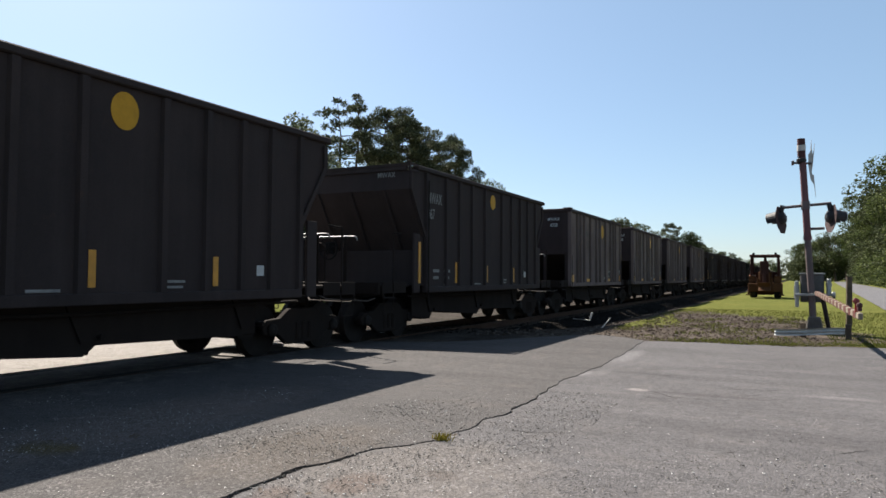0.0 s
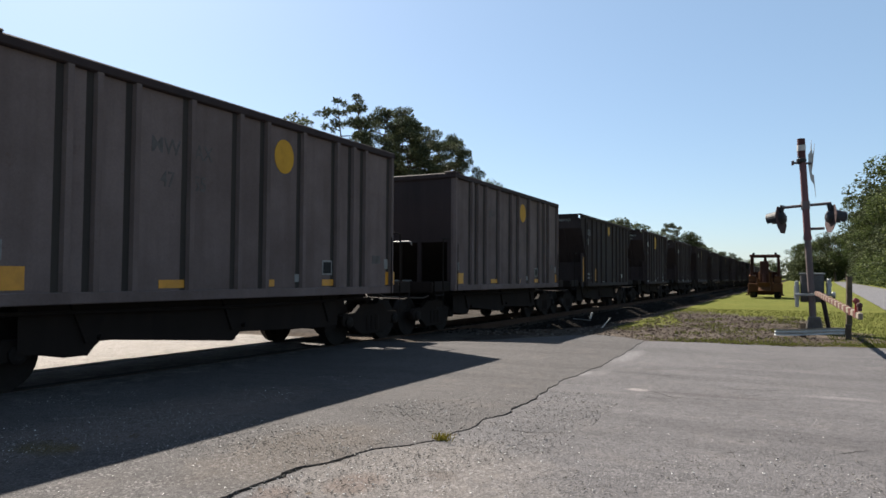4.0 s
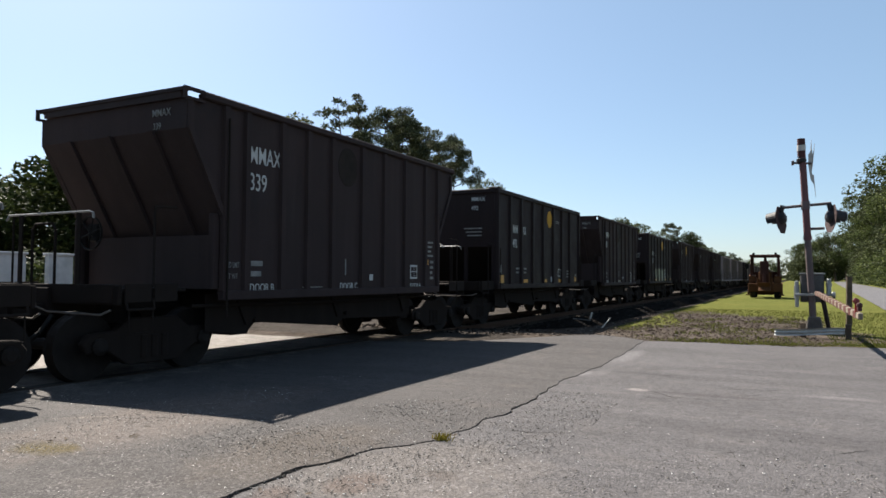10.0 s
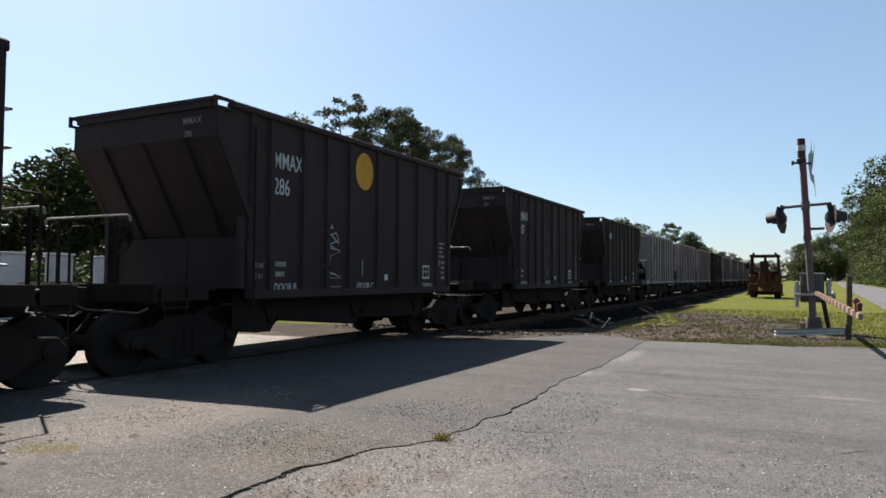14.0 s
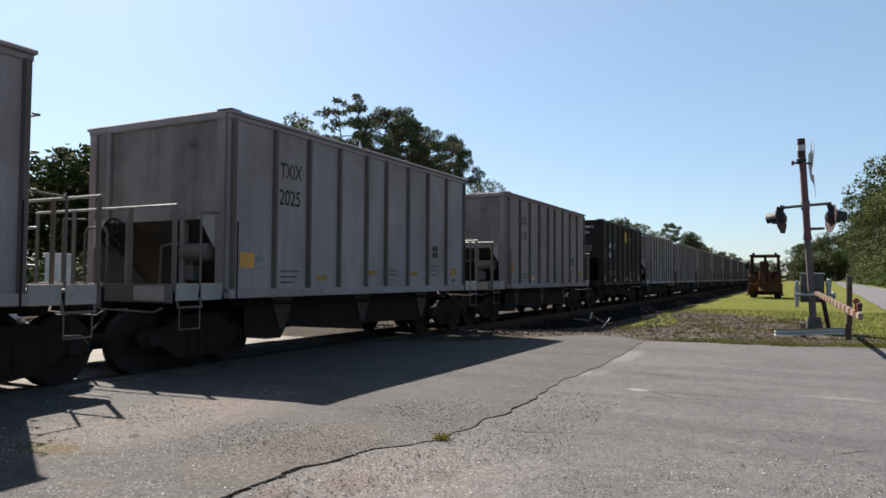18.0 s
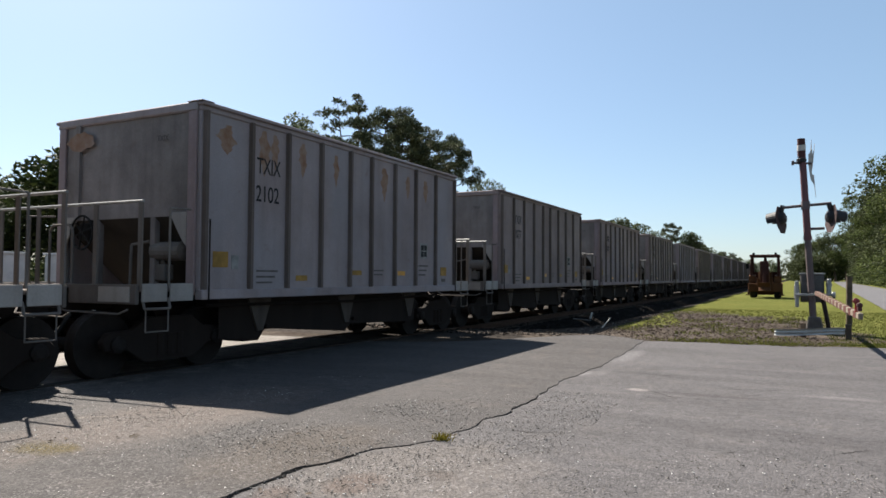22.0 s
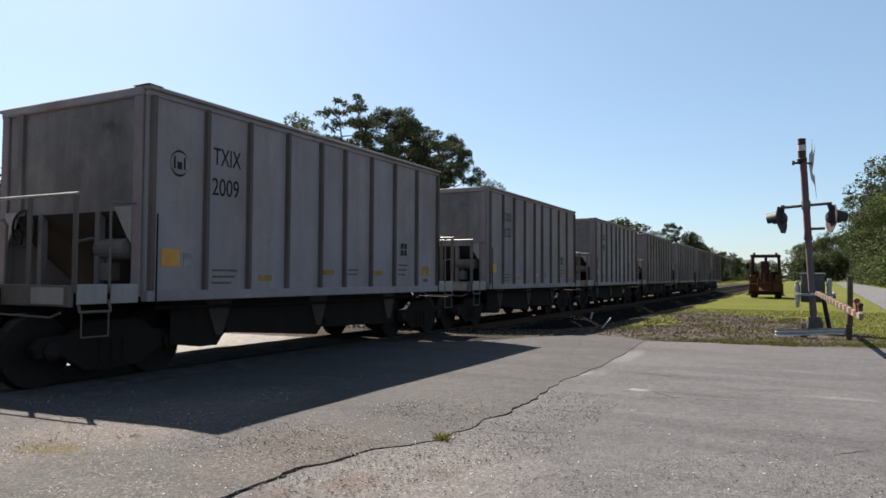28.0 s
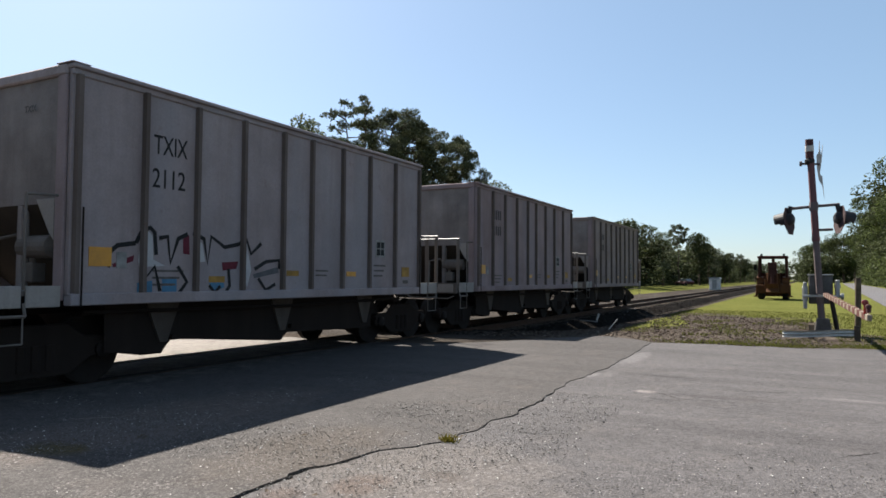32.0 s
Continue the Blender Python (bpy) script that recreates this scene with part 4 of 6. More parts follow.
# ---- crossing signal ----
def signal():
    s = thing("crossing_signal", pose(0.34, 18.96, 0), "weathered crossing mast with two black lamp heads and lowered gate", "crossing signal")
    part("base", Shape().box(-0.28, 0.28, -0.28, 0.28, -0.05, 0.10), POLE_DARK, s, bevel=0.02)
    part("foot", Shape().prism([(-0.17, 0.1), (0.20, 0.1), (0.15, 0.40), (-0.12, 0.40)], -0.13, 0.13, "y"), FOOT_GREY, s, "grey cast foot", bevel=0.02)
    lean = -0.045
    top = Vector((lean * 4.72, 0, 4.74))
    knee = Vector((lean * 2.3, 0, 2.3))
    part("mast", Shape().rod((0, 0, 0.1), knee, 0.080, 0.078, 12), MAST, s)
    part("mast_upper", Shape().rod(knee, top, 0.084, 0.078, 12).rod(knee - Vector((0, 0, 0.05)), knee + Vector((0, 0, 0.05)), 0.098, 0.098, 12), MAST_RED, s, "faded maroon upper mast")
    part("cap", Shape().rod(top - Vector((0, 0, 0.45)), top, 0.092, 0.092, 12), MAST_TOP, s, "faded maroon and white mast top")
    part("cap_band", Shape().rod(top - Vector((0, 0, 0.30)), top - Vector((0, 0, 0.16)), 0.101, 0.101, 12), GATE_WHITE, s)
    part("bell", Shape().lathe([(0, 0.05), (0.05, 0.11), (0.12, 0.115), (0.16, 0.06)], top + Vector((0, 0, -0.62)), (0, 0, 1), 14), LAMP_BLACK, s)
    part("bracket", Shape().rod(top + Vector((-0.2, 0, -0.58)), top + Vector((0.22, 0, -0.62)), 0.028).rod(top + Vector((-0.22, 0, -0.58)), top + Vector((-0.16, 0, -0.58)), 0.06), MAST, s)
    # broken sign blade hanging beside the mast
    b = top + Vector((0.2, 0.02, -0.6))
    for k, (dx, z0, z1) in enumerate(((0.10, -0.30, -0.86), (0.02, 0.30, 0.56), (0.09, 0.1, 0.46))):
        part("splinter", Shape().rod((b.x + dx * 0.5, b.y, b.z + z0), (b.x + dx, b.y, b.z + z1), 0.016, 0.004, 5), GATE_WHITE, s)
    part("broken_sign", Shape().prism([(b.x - 0.05, b.z + 0.20), (b.x + 0.03, b.z + 0.34), (b.x + 0.06, b.z + 0.06), (b.x + 0.02, b.z - 0.22), (b.x + 0.09, b.z - 0.60), (b.x - 0.01, b.z - 0.40), (b.x - 0.05, b.z - 0.08)], b.y - 0.01, b.y + 0.01, "y"),
         GATE_WHITE, s, "splintered remains of a white sign")
    zc = 3.10
    cx = lean * zc
    part("crossarm", Shape().pipe([(cx - 0.52, -0.02, zc - 0.04), (cx, 0, zc), (cx + 0.55, 0.02, zc + 0.03)], 0.035, 8).rod((cx, 0, zc - 0.1), (cx, 0, zc + 0.1), 0.10, n=10), MAST, s)
    part("stub", Shape().rod((cx - 0.03, 0, 2.52), (cx + 0.40, 0, 2.53), 0.032), MAST, s)
    for side in (-1, 1):
        hx = cx + side * 0.56
        way = Vector((side * 0.90, 0.36, -0.12)).normalized()
        c = Vector((hx - side * 0.02, 0, zc - 0.30))
        lamp = part("lamp_head", Shape().rod((hx - side * 0.06, 0, zc + 0.02), (hx - side * 0.02, 0, zc - 0.16), 0.055).lathe([(-0.12, 0.07), (-0.09, 0.13), (0.0, 0.16), (0.02, 0.16)], c, way, 18), LAMP_BLACK, s)
        up = Vector((0, 0, 1))
        lat = way.cross(up).normalized()
        up = lat.cross(way)
        plate = Shape()
        rim = [(math.cos(2 * math.pi * i / 8 + 0.39) * 0.30, math.sin(2 * math.pi * i / 8 + 0.39) * 0.36 - 0.04) for i in range(8)]
        plate.face_set([c + lat * p + up * q for p, q in rim] + [c + lat * p + up * q + way * 0.012 for p, q in rim],
                       [tuple(range(8)), tuple(range(15, 7, -1))] + [(i, (i + 1) % 8, 8 + (i + 1) % 8, 8 + i) for i in range(8)])
        part("backplate", plate, LAMP_PLATE, lamp)
        part("lens", Shape().lathe([(0.02, 0.15), (0.045, 0.11), (0.055, 0.04)], c, way, 20), LENS, lamp)
        hood = Shape()
        n = 14
        arc = [math.pi * (1.36 * i / n - 0.18) for i in range(n + 1)]
        deep = [0.30 + 0.02 * math.sin(t) for t in arc]
        pts = [c + (lat * math.cos(t) + up * math.sin(t)) * 0.20 + way * 0.012 for t in arc] + [c + (lat * math.cos(t) + up * math.sin(t)) * 0.17 + way * d for t, d in zip(arc, deep)]
        pts += [c + (lat * math.cos(t) + up * math.sin(t)) * 0.188 + way * 0.012 for t in arc] + [c + (lat * math.cos(t) + up * math.sin(t)) * 0.158 + way * d for t, d in zip(arc, deep)]
        m = n + 1
        hood.face_set(pts, [(i, i + 1, m + i + 1, m + i) for i in range(n)] + [(2 * m + i, 3 * m + i, 3 * m + i + 1, 2 * m + i + 1) for i in range(n)] + [(m + i, m + i + 1, 3 * m + i + 1, 3 * m + i) for i in range(n)])
        part("hood", hood, LAMP_BLACK, lamp)
    # gate mechanism and lowered arm
    mech = part("gate_mechanism", Shape().box(-0.28, 0.24, 0.10, 0.5, 0.74, 1.42), BOX_GREY, s, "grey gate motor box", bevel=0.02)
    part("mechanism_lid", Shape().box(-0.30, 0.26, 0.08, 0.52, 1.42, 1.46), GALV, mech, "pale metal lid", bevel=0.008)
    for x in (-0.17, 0.08):
        part("mechanism_door", Shape().box(x - 0.09, x + 0.14, 0.085, 0.10, 0.80, 1.38), BOX_GREY, mech, bevel=0.004)
    part("pivot_bar", Shape().box(-0.40, 0.46, -0.14, -0.085, 0.90, 0.96).rod((0.39, -0.11, 0.93), (0.46, -0.11, 0.93), 0.08, n=10), GALV, s, bevel=0.008)
    part("brace", Shape().rod((0.32, 0.1, 0.1), (0.2, 0.05, 0.85), 0.05), POLE_DARK, s)
    for x0, x1, z0, z1 in ((-0.40, -0.31, 0.62, 1.26), (0.29, 0.38, 0.92, 1.32)):
        part("counterweight", Shape().box(x0, x1, -0.05, 0.5, z0, z1).box(x0 - 0.02, x1 + 0.02, 0.1, 0.3, z0 + 0.2, z1 - 0.1), GALV, s, bevel=0.015)
    arm = part("gate_arm", Shape().prism([(-0.030, -8.2), (0.030, -8.2), (0.042, -0.2), (-0.042, -0.2)], 0.932, 1.018, "z"), ARM_WHITE, s, "dirty red and white striped gate arm", bevel=0.008)
    for i in range(13):
        y = -0.35 - i * 0.6
        w = 0.045 - 0.0009 * i
        part("stripe", Shape().prism([(-w, y - 0.40), (w, y - 0.32), (w, y), (-w, y - 0.08)], 0.929, 1.021, "z"), ARM_RED, arm)
    part("arm_lamp", Shape().rod((0, -8.1, 1.04), (0, -8.1, 1.1), 0.03).lathe([(-0.05, 0.02), (-0.04, 0.035), (0.04, 0.035), (0.05, 0.02)], (0.0, -8.1, 1.12), (0, 1, 0), 12), MAST_TOP, arm)
    part("arm_lamp", Shape().rod((-0.03, -8.02, 1.02), (-0.03, -8.02, 1.15), 0.018).lathe([(-0.04, 0.02), (-0.03, 0.04), (0.03, 0.04), (0.04, 0.02)], (-0.03, -8.02, 1.17), (0, 1, 0), 12), LENS, arm)
    arm.matrix_basis = pose(0.06, 0, 0.0, 1.1, 0, 2.4)
    return s


signal()
beam = thing("guard_beam", pose(0.30, 17.5, 0), "bent galvanised guard beam on short posts", "guard rail")
arcs = [(-0.78 + 1.5 * i / 14, -0.25 * math.sin(math.pi * (i / 14) * 0.55 + 1.35) + 0.1) for i in range(15)]
bs = Shape()
pr = [(-0.02, 0.0), (0.03, 0.035), (-0.02, 0.07), (0.03, 0.105), (-0.02, 0.14)]
pts = [(x, y + d, 0.07 + z + 0.035 * math.sin(x * 2.2)) for x, y in arcs for d, z in pr] + [(x, y + d + 0.006, 0.07 + z + 0.035 * math.sin(x * 2.2)) for x, y in arcs for d, z in pr]
n0 = len(arcs) * 5
bs.face_set(pts, [(i * 5 + j, i * 5 + j + 1, i * 5 + j + 6, i * 5 + j + 5) for i in range(14) for j in range(4)] + [(n0 + i * 5 + j, n0 + i * 5 + j + 5, n0 + i * 5 + j + 6, n0 + i * 5 + j + 1) for i in range(14) for j in range(4)])
part("beam", bs, BEAM, beam)
for x, y in ((-0.2, 0.05), (0.68, 0.02)):
    part("post", Shape().box(x - 0.06, x + 0.06, y, y + 0.1, -0.1, 0.32), OLD_WOOD, beam, bevel=0.01)

single("wooden_post", Shape().rod((1.3, 22.98, -0.2), (1.33, 22.98, 1.38), 0.085, 0.08, 10), OLD_WOOD, "weathered dark wooden post in the grass", "post")
single("reflector_post", Shape().rod((-4.55, 17.95, 0.0), (-4.36, 18.1, 0.26), 0.014), GATE_WHITE, "bent white plastic marker post", "marker post")
single("reflector_post", Shape().rod((-6.12, 22.6, -0.05), (-6.05, 22.6, 0.16), 0.035), GATE_WHITE, "short white marker stub beside the track", "marker post")
single("scrap_strip", Shape().rod((-6.1, 20.6, 0.05), (-5.45, 20.2, 0.05), 0.014), GALV, "thin pale metal strip lying in the dirt", "scrap metal")


# ---- yellow-orange loader parked on the grass ----
def loader():
    c = thing("wheel_loader", pose(-1.92, 51.6, ground_z(-1.92, 51.6)), "rusty orange backhoe loader parked on the grass", "loader")
    part("chassis", Shape().box(-0.55, 0.55, -1.0, 2.4, 0.55, 1.05), LOADER, c, bevel=0.04)
    part("hood", Shape().box(-0.5, 0.5, 0.6, 2.5, 1.05, 1.7), LOADER_DARK, c, bevel=0.06)
    for x in (-1, 1):
        for y, r, w in ((-0.35, 0.62, 0.40), (2.0, 0.45, 0.28)):
            wheel = part("wheel", Shape().lathe([(-w / 2, r * 0.6), (-w / 2, r * 0.92), (-w / 2 + 0.06, r), (w / 2 - 0.06, r), (w / 2, r * 0.92), (w / 2, r * 0.6)], (x * 0.74, y, r), (1, 0, 0), 22), RUBBER, c)
            part("rim", Shape().lathe([(-w / 2 - 0.01, r * 0.2), (-w / 2 + 0.02, r * 0.58), (w / 2 - 0.02, r * 0.58), (w / 2 + 0.01, r * 0.2)], (x * 0.74, y, r), (1, 0, 0), 16), LOADER, wheel)
        part("fender", Shape().prism([(-1.05, 1.1), (-0.9, 1.35), (0.3, 1.35), (0.45, 1.1), (0.3, 1.27), (-0.85, 1.27)], x * 0.74 - 0.2, x * 0.74 + 0.2, "x"), LOADER, c)
    for x in (-0.84, 0.84):
        part("cab_post", Shape().pipe([(x, -0.85, 1.1), (x * 0.95, -0.7, 2.72)], 0.085), LOADER_DARK, c)
        part("cab_post", Shape().pipe([(x, 0.55, 1.1), (x * 0.95, 0.45, 2.72)], 0.085), LOADER_DARK, c)
        part("cab_post", Shape().pipe([(x * 0.98, -0.78, 1.9), (x * 0.98, 0.5, 1.9)], 0.03), LOADER_DARK, c)
    part("cab_roof", Shape().box(-0.93, 0.93, -0.9, 0.65, 2.72, 2.90), LOADER_DARK, c, bevel=0.05)
    part("roof_lamp", Shape().box(-0.74, -0.60, -0.92, -0.82, 2.90, 3.02).box(0.60, 0.74, -0.92, -0.82, 2.90, 3.02), DARK_IRON, c)
    part("cab_back", Shape().box(-0.76, 0.76, 0.44, 0.48, 1.1, 1.75).box(-0.1, 0.08, 0.4, 0.44, 1.75, 2.72), LOADER_DARK, c)
    part("cab_side", Shape().box(-0.86, -0.82, -0.7, 0.45, 1.1, 1.8).box(0.82, 0.86, -0.7, 0.45, 1.1, 1.8), LOADER_DARK, c)
    part("engine_cover", Shape().box(-0.42, 0.42, -0.55, 0.3, 1.05, 1.75).box(-0.3, 0.28, -0.62, -0.55, 1.1, 1.6), LOADER, c, bevel=0.05)
    part("mirror", Shape().box(-1.16, -0.98, -0.75, -0.70, 1.95, 2.3).rod((-0.8, -0.72, 2.3), (-1.06, -0.72, 2.25), 0.02), DARK_IRON, c)
    part("seat", Shape().box(-0.25, 0.25, -0.3, 0.2, 1.1, 1.35).box(-0.25, 0.25, 0.15, 0.28, 1.3, 1.95), DARK_IRON, c, bevel=0.04)
    part("boom", Shape().prism([(-1.15, 0.7), (-1.42, 0.75), (-1.6, 1.6), (-1.42, 2.45), (-1.2, 2.4), (-1.25, 1.6), (-1.0, 0.9)], -0.26, 0.26, "x"), LOADER_DARK, c, bevel=0.015)
    for x in (-1, 1):
        part("boom_cylinder", Shape().rod((x * 0.27, -1.2, 0.85), (x * 0.24, -1.45, 1.7), 0.055).rod((x * 0.24, -1.45, 1.7), (x * 0.22, -1.42, 2.3), 0.03), LOADER, c)
        part("rear_fender", Shape().prism([(-1.0, 0.75), (-0.95, 1.45), (-0.2, 1.55), (0.35, 1.3), (0.3, 1.2), (-0.2, 1.44), (-0.86, 1.36), (-0.92, 0.75)], x * 0.78 - 0.2, x * 0.78 + 0.2, "x"), LOADER, c)
        part("swing_post", Shape().box(x * 0.36 - 0.12, x * 0.36 + 0.12, -1.3, -1.05, 0.55, 1.35), LOADER, c, bevel=0.02)
    part("dipper", Shape().prism([(-1.38, 2.32), (-1.25, 2.4), (-1.75, 1.0), (-1.9, 1.0)], -0.1, 0.1, "x"), LOADER_DARK, c, bevel=0.015)
    part("backhoe_bucket", Shape().prism([(-1.95, 1.05), (-1.6, 1.0), (-1.45, 0.65), (-1.65, 0.45), (-2.0, 0.5), (-1.75, 0.75)], -0.35, 0.35, "x"), LOADER, c, bevel=0.015)
    for x in (-1, 1):
        part("stabiliser", Shape().pipe([(x * 0.45, -1.1, 0.75), (x * 0.95, -1.15, 0.62), (x * 1.0, -1.15, 0.25)], 0.07).box(x * 1.0 - 0.16, x * 1.0 + 0.16, -1.3, -1.0, 0.18, 0.25), LOADER, c)
        part("lift_arm", Shape().pipe([(x * 0.6, 0.7, 1.3), (x * 0.6, 2.6, 1.1), (x * 0.6, 3.1, 0.45)], 0.08), LOADER, c)
    part("rear_frame", Shape().box(-1.02, 1.02, -1.2, -1.0, 0.42, 0.98), LOADER, c, bevel=0.03)
    part("rear_panel", Shape().box(-0.28, 0.3, -1.24, -1.2, 0.72, 0.9), WHITE_FADED, c, "pale plate")
    part("front_bucket", Shape().prism([(2.9, 0.15), (3.7, 0.12), (3.5, 0.2), (3.05, 0.3), (2.95, 0.8), (3.1, 1.0), (2.85, 0.9)], -1.0, 1.0, "x"), LOADER, c)
    return c


loader()


# ---- the train ----
HALF, SILL = 1.64, 0.82
TOPS = {"grey": 3.565, "box": 3.59, "dusty": 3.65, "slant": 3.70, "long": 3.565}
SPEC = {"grey": (8.10, 11.03), "box": (8.10, 11.03), "slant": (8.14, 11.03), "dusty": (8.17, 11.03), "long": (8.72, 11.88)}


def gear(car, B, L):
    """Under-frame, couplers and two trucks with four wheels each."""
    e = (L - B) / 2
    part("centre_sill", Shape().box(-0.17, 0.17, -e + 0.45, B + e - 0.45, 0.60, 0.93), IRON, car, bevel=0.01)
    for y, w in ((-e, -1), (B + e, 1)):
        part("coupler", Shape().box(-0.09, 0.09, *sorted((y, y - w * 0.55)), 0.55, 0.72).box(-0.16, 0.16, *sorted((y, y - w * 0.22)), 0.50, 0.78).rod((0.05, y - w * 0.12, 0.46), (0.05, y - w * 0.12, 0.82), 0.045), IRON, car, bevel=0.02)
        part("air_hose", Shape().pipe([(0.42, y - w * 0.35, 0.58), (0.40, y - w * 0.2, 0.36), (0.25, y - w * 0.02, 0.16), (0.05, y + w * 0.0, 0.12)], 0.028), RUBBER, car)
        part("cut_lever", Shape().pipe([(1.45, y - w * 0.42, 0.66), (1.3, y - w * 0.40, 0.60), (0.3, y - w * 0.36, 0.62), (0.12, y - w * 0.2, 0.74)], 0.014), DECK, car)
    for yc in (-0.05, B + 0.05):
        truck = part("truck", Shape().box(-1.05, 1.05, yc - 0.2, yc + 0.2, LOW + 0.40, LOW + 0.70).lathe([(0.0, 0.34), (0.36, 0.30)], (0, yc, LOW + 0.62), (0, 0, 1), 12), IRON, car, bevel=0.02)
        for x in (-1, 1):
            fr = [(-1.08, 0.50), (-0.98, 0.62), (-0.62, 0.64), (-0.38, 0.80), (0.38, 0.80), (0.62, 0.64), (0.98, 0.62), (1.08, 0.50), (1.02, 0.37), (0.70, 0.37), (0.42, 0.18), (-0.42, 0.18), (-0.70, 0.37), (-1.02, 0.37)]
            part("side_frame", Shape().prism([(yc + p, LOW + q) for p, q in fr], x * 1.04 - 0.06, x * 1.04 + 0.06, "x"), IRON, truck, bevel=0.015)
            nest = Shape()
            for k in (-0.17, 0.0, 0.17):
                nest.rod((x * 1.07, yc + k, LOW + 0.26), (x * 1.07, yc + k, LOW + 0.56), 0.072, n=8)
            part("spring_nest", nest, IRON, truck)
            for w in (-0.86, 0.86):
                part("wheel", Shape().lathe([(-0.07, 0.10), (-0.07, 0.37), (-0.065, 0.437), (0.05, 0.442), (0.075, 0.465), (0.08, 0.37), (0.04, 0.30), (0.05, 0.10)], (x * 0.76, yc + w, LOW + 0.438), (-x, 0, 0), 26), WHEEL, truck)
                part("bearing", Shape().lathe([(0.0, 0.11), (0.12, 0.11), (0.15, 0.06)], (x * 1.02, yc + w, LOW + 0.455), (x, 0, 0), 12), WHEEL, truck)
        for w in (-0.86, 0.86):
            part("axle", Shape().rod((-0.98, yc + w, LOW + 0.438), (0.98, yc + w, LOW + 0.438), 0.08, n=10), WHEEL, truck)
        part("brake_beam", Shape().box(-0.8, 0.8, yc + 0.30, yc + 0.38, LOW + 0.30, LOW + 0.42).box(-0.8, 0.8, yc - 0.38, yc - 0.30, LOW + 0.30, LOW + 0.42), IRON, truck)


def chutes(car, B, mat, bottom, plate_mat):
    """Three crosswise pockets that narrow downward to their doors, below the side sill."""
    part("floor", Shape().box(-1.5, 1.5, 1.22, B - 1.22, SILL, SILL + 0.14), mat, car)
    for i, y in enumerate((1.62, B / 2, B - 1.62)):
        a, b = (0.34, 0.85) if i == 0 else (0.85, 0.34) if i == 2 else (0.85, 0.85)
        p, q = (0.30, 0.05) if i == 0 else (0.05, 0.30) if i == 2 else (0.18, 0.12)
        h = part("hopper", Shape().prism([(y - a, SILL), (y + b, SILL), (y + q, bottom + 0.06), (y - p, bottom + 0.06)], -1.2, 1.2, "x"), mat, car, bevel=0.01)
        part("hopper_door", Shape().prism([(y - p - 0.03, bottom + 0.10), (y + q + 0.03, bottom + 0.10), (y + q - 0.02, bottom), (y - p + 0.02, bottom)], -1.16, 1.16, "x"), mat, h)
        part("door_shaft", Shape().rod((-1.28, y + q + 0.10, bottom + 0.22), (1.28, y + q + 0.10, bottom + 0.22), 0.035), mat, h)
        for x in (-1, 1):
            part("gusset", Shape().prism([(y - 0.30, SILL), (y + 0.30, SILL), (y + 0.07, bottom + 0.16), (y - 0.05, bottom + 0.16)], *sorted((x * 1.21, x * 1.25)), "x"), plate_mat, h, "dusty triangular hopper plate")
    saw = [(0.75, SILL), (0.75, bottom + 0.09), (1.62, bottom), (1.76, bottom + 0.17), (1.95, bottom + 0.17), (B / 2, bottom - 0.01), (B / 2 + 0.13, bottom + 0.12), (B - 1.6, bottom + 0.05), (B - 1.6, SILL)]
    for x in (-1, 1):
        part("hopper_skirt", Shape().prism(saw, *sorted((x * 1.203, x * 1.208)), "x"), mat, car, "long sloping hopper side sheet")
    for y in (2.7, B - 2.7):
        part("air_cylinder", Shape().lathe([(0, 0.1), (0.03, 0.15), (0.5, 0.15), (0.53, 0.1)], (0.75, y - 0.25, 0.66), (0, 1, 0), 12), IRON, car)
    part("train_pipe", Shape().pipe([(1.3, 0.4, 0.66), (1.32, B / 2, 0.62), (1.3, B - 0.4, 0.66)], 0.025), IRON, car)


def wall(name, car, outline, x, mat, ribs, rib_w, rib_d, rib_z, label="", rib_mat=None, strip=None):
    w = part(name, Shape().prism(outline, x - 0.03, x + 0.03, "x"), mat, car, label)
    s = 1 if x > 0 else -1
    lo, hi = rib_z
    for y in ribs:
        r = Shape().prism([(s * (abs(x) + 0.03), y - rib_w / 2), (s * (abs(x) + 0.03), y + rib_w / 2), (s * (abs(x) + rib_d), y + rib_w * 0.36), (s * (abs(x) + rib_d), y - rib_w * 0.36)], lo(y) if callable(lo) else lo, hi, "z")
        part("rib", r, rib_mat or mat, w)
        # the shaded recess beside a rib, laid on as a dark flat strip
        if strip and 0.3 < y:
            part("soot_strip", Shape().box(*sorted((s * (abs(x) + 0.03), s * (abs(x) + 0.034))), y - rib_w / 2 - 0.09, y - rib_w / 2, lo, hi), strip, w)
    return w


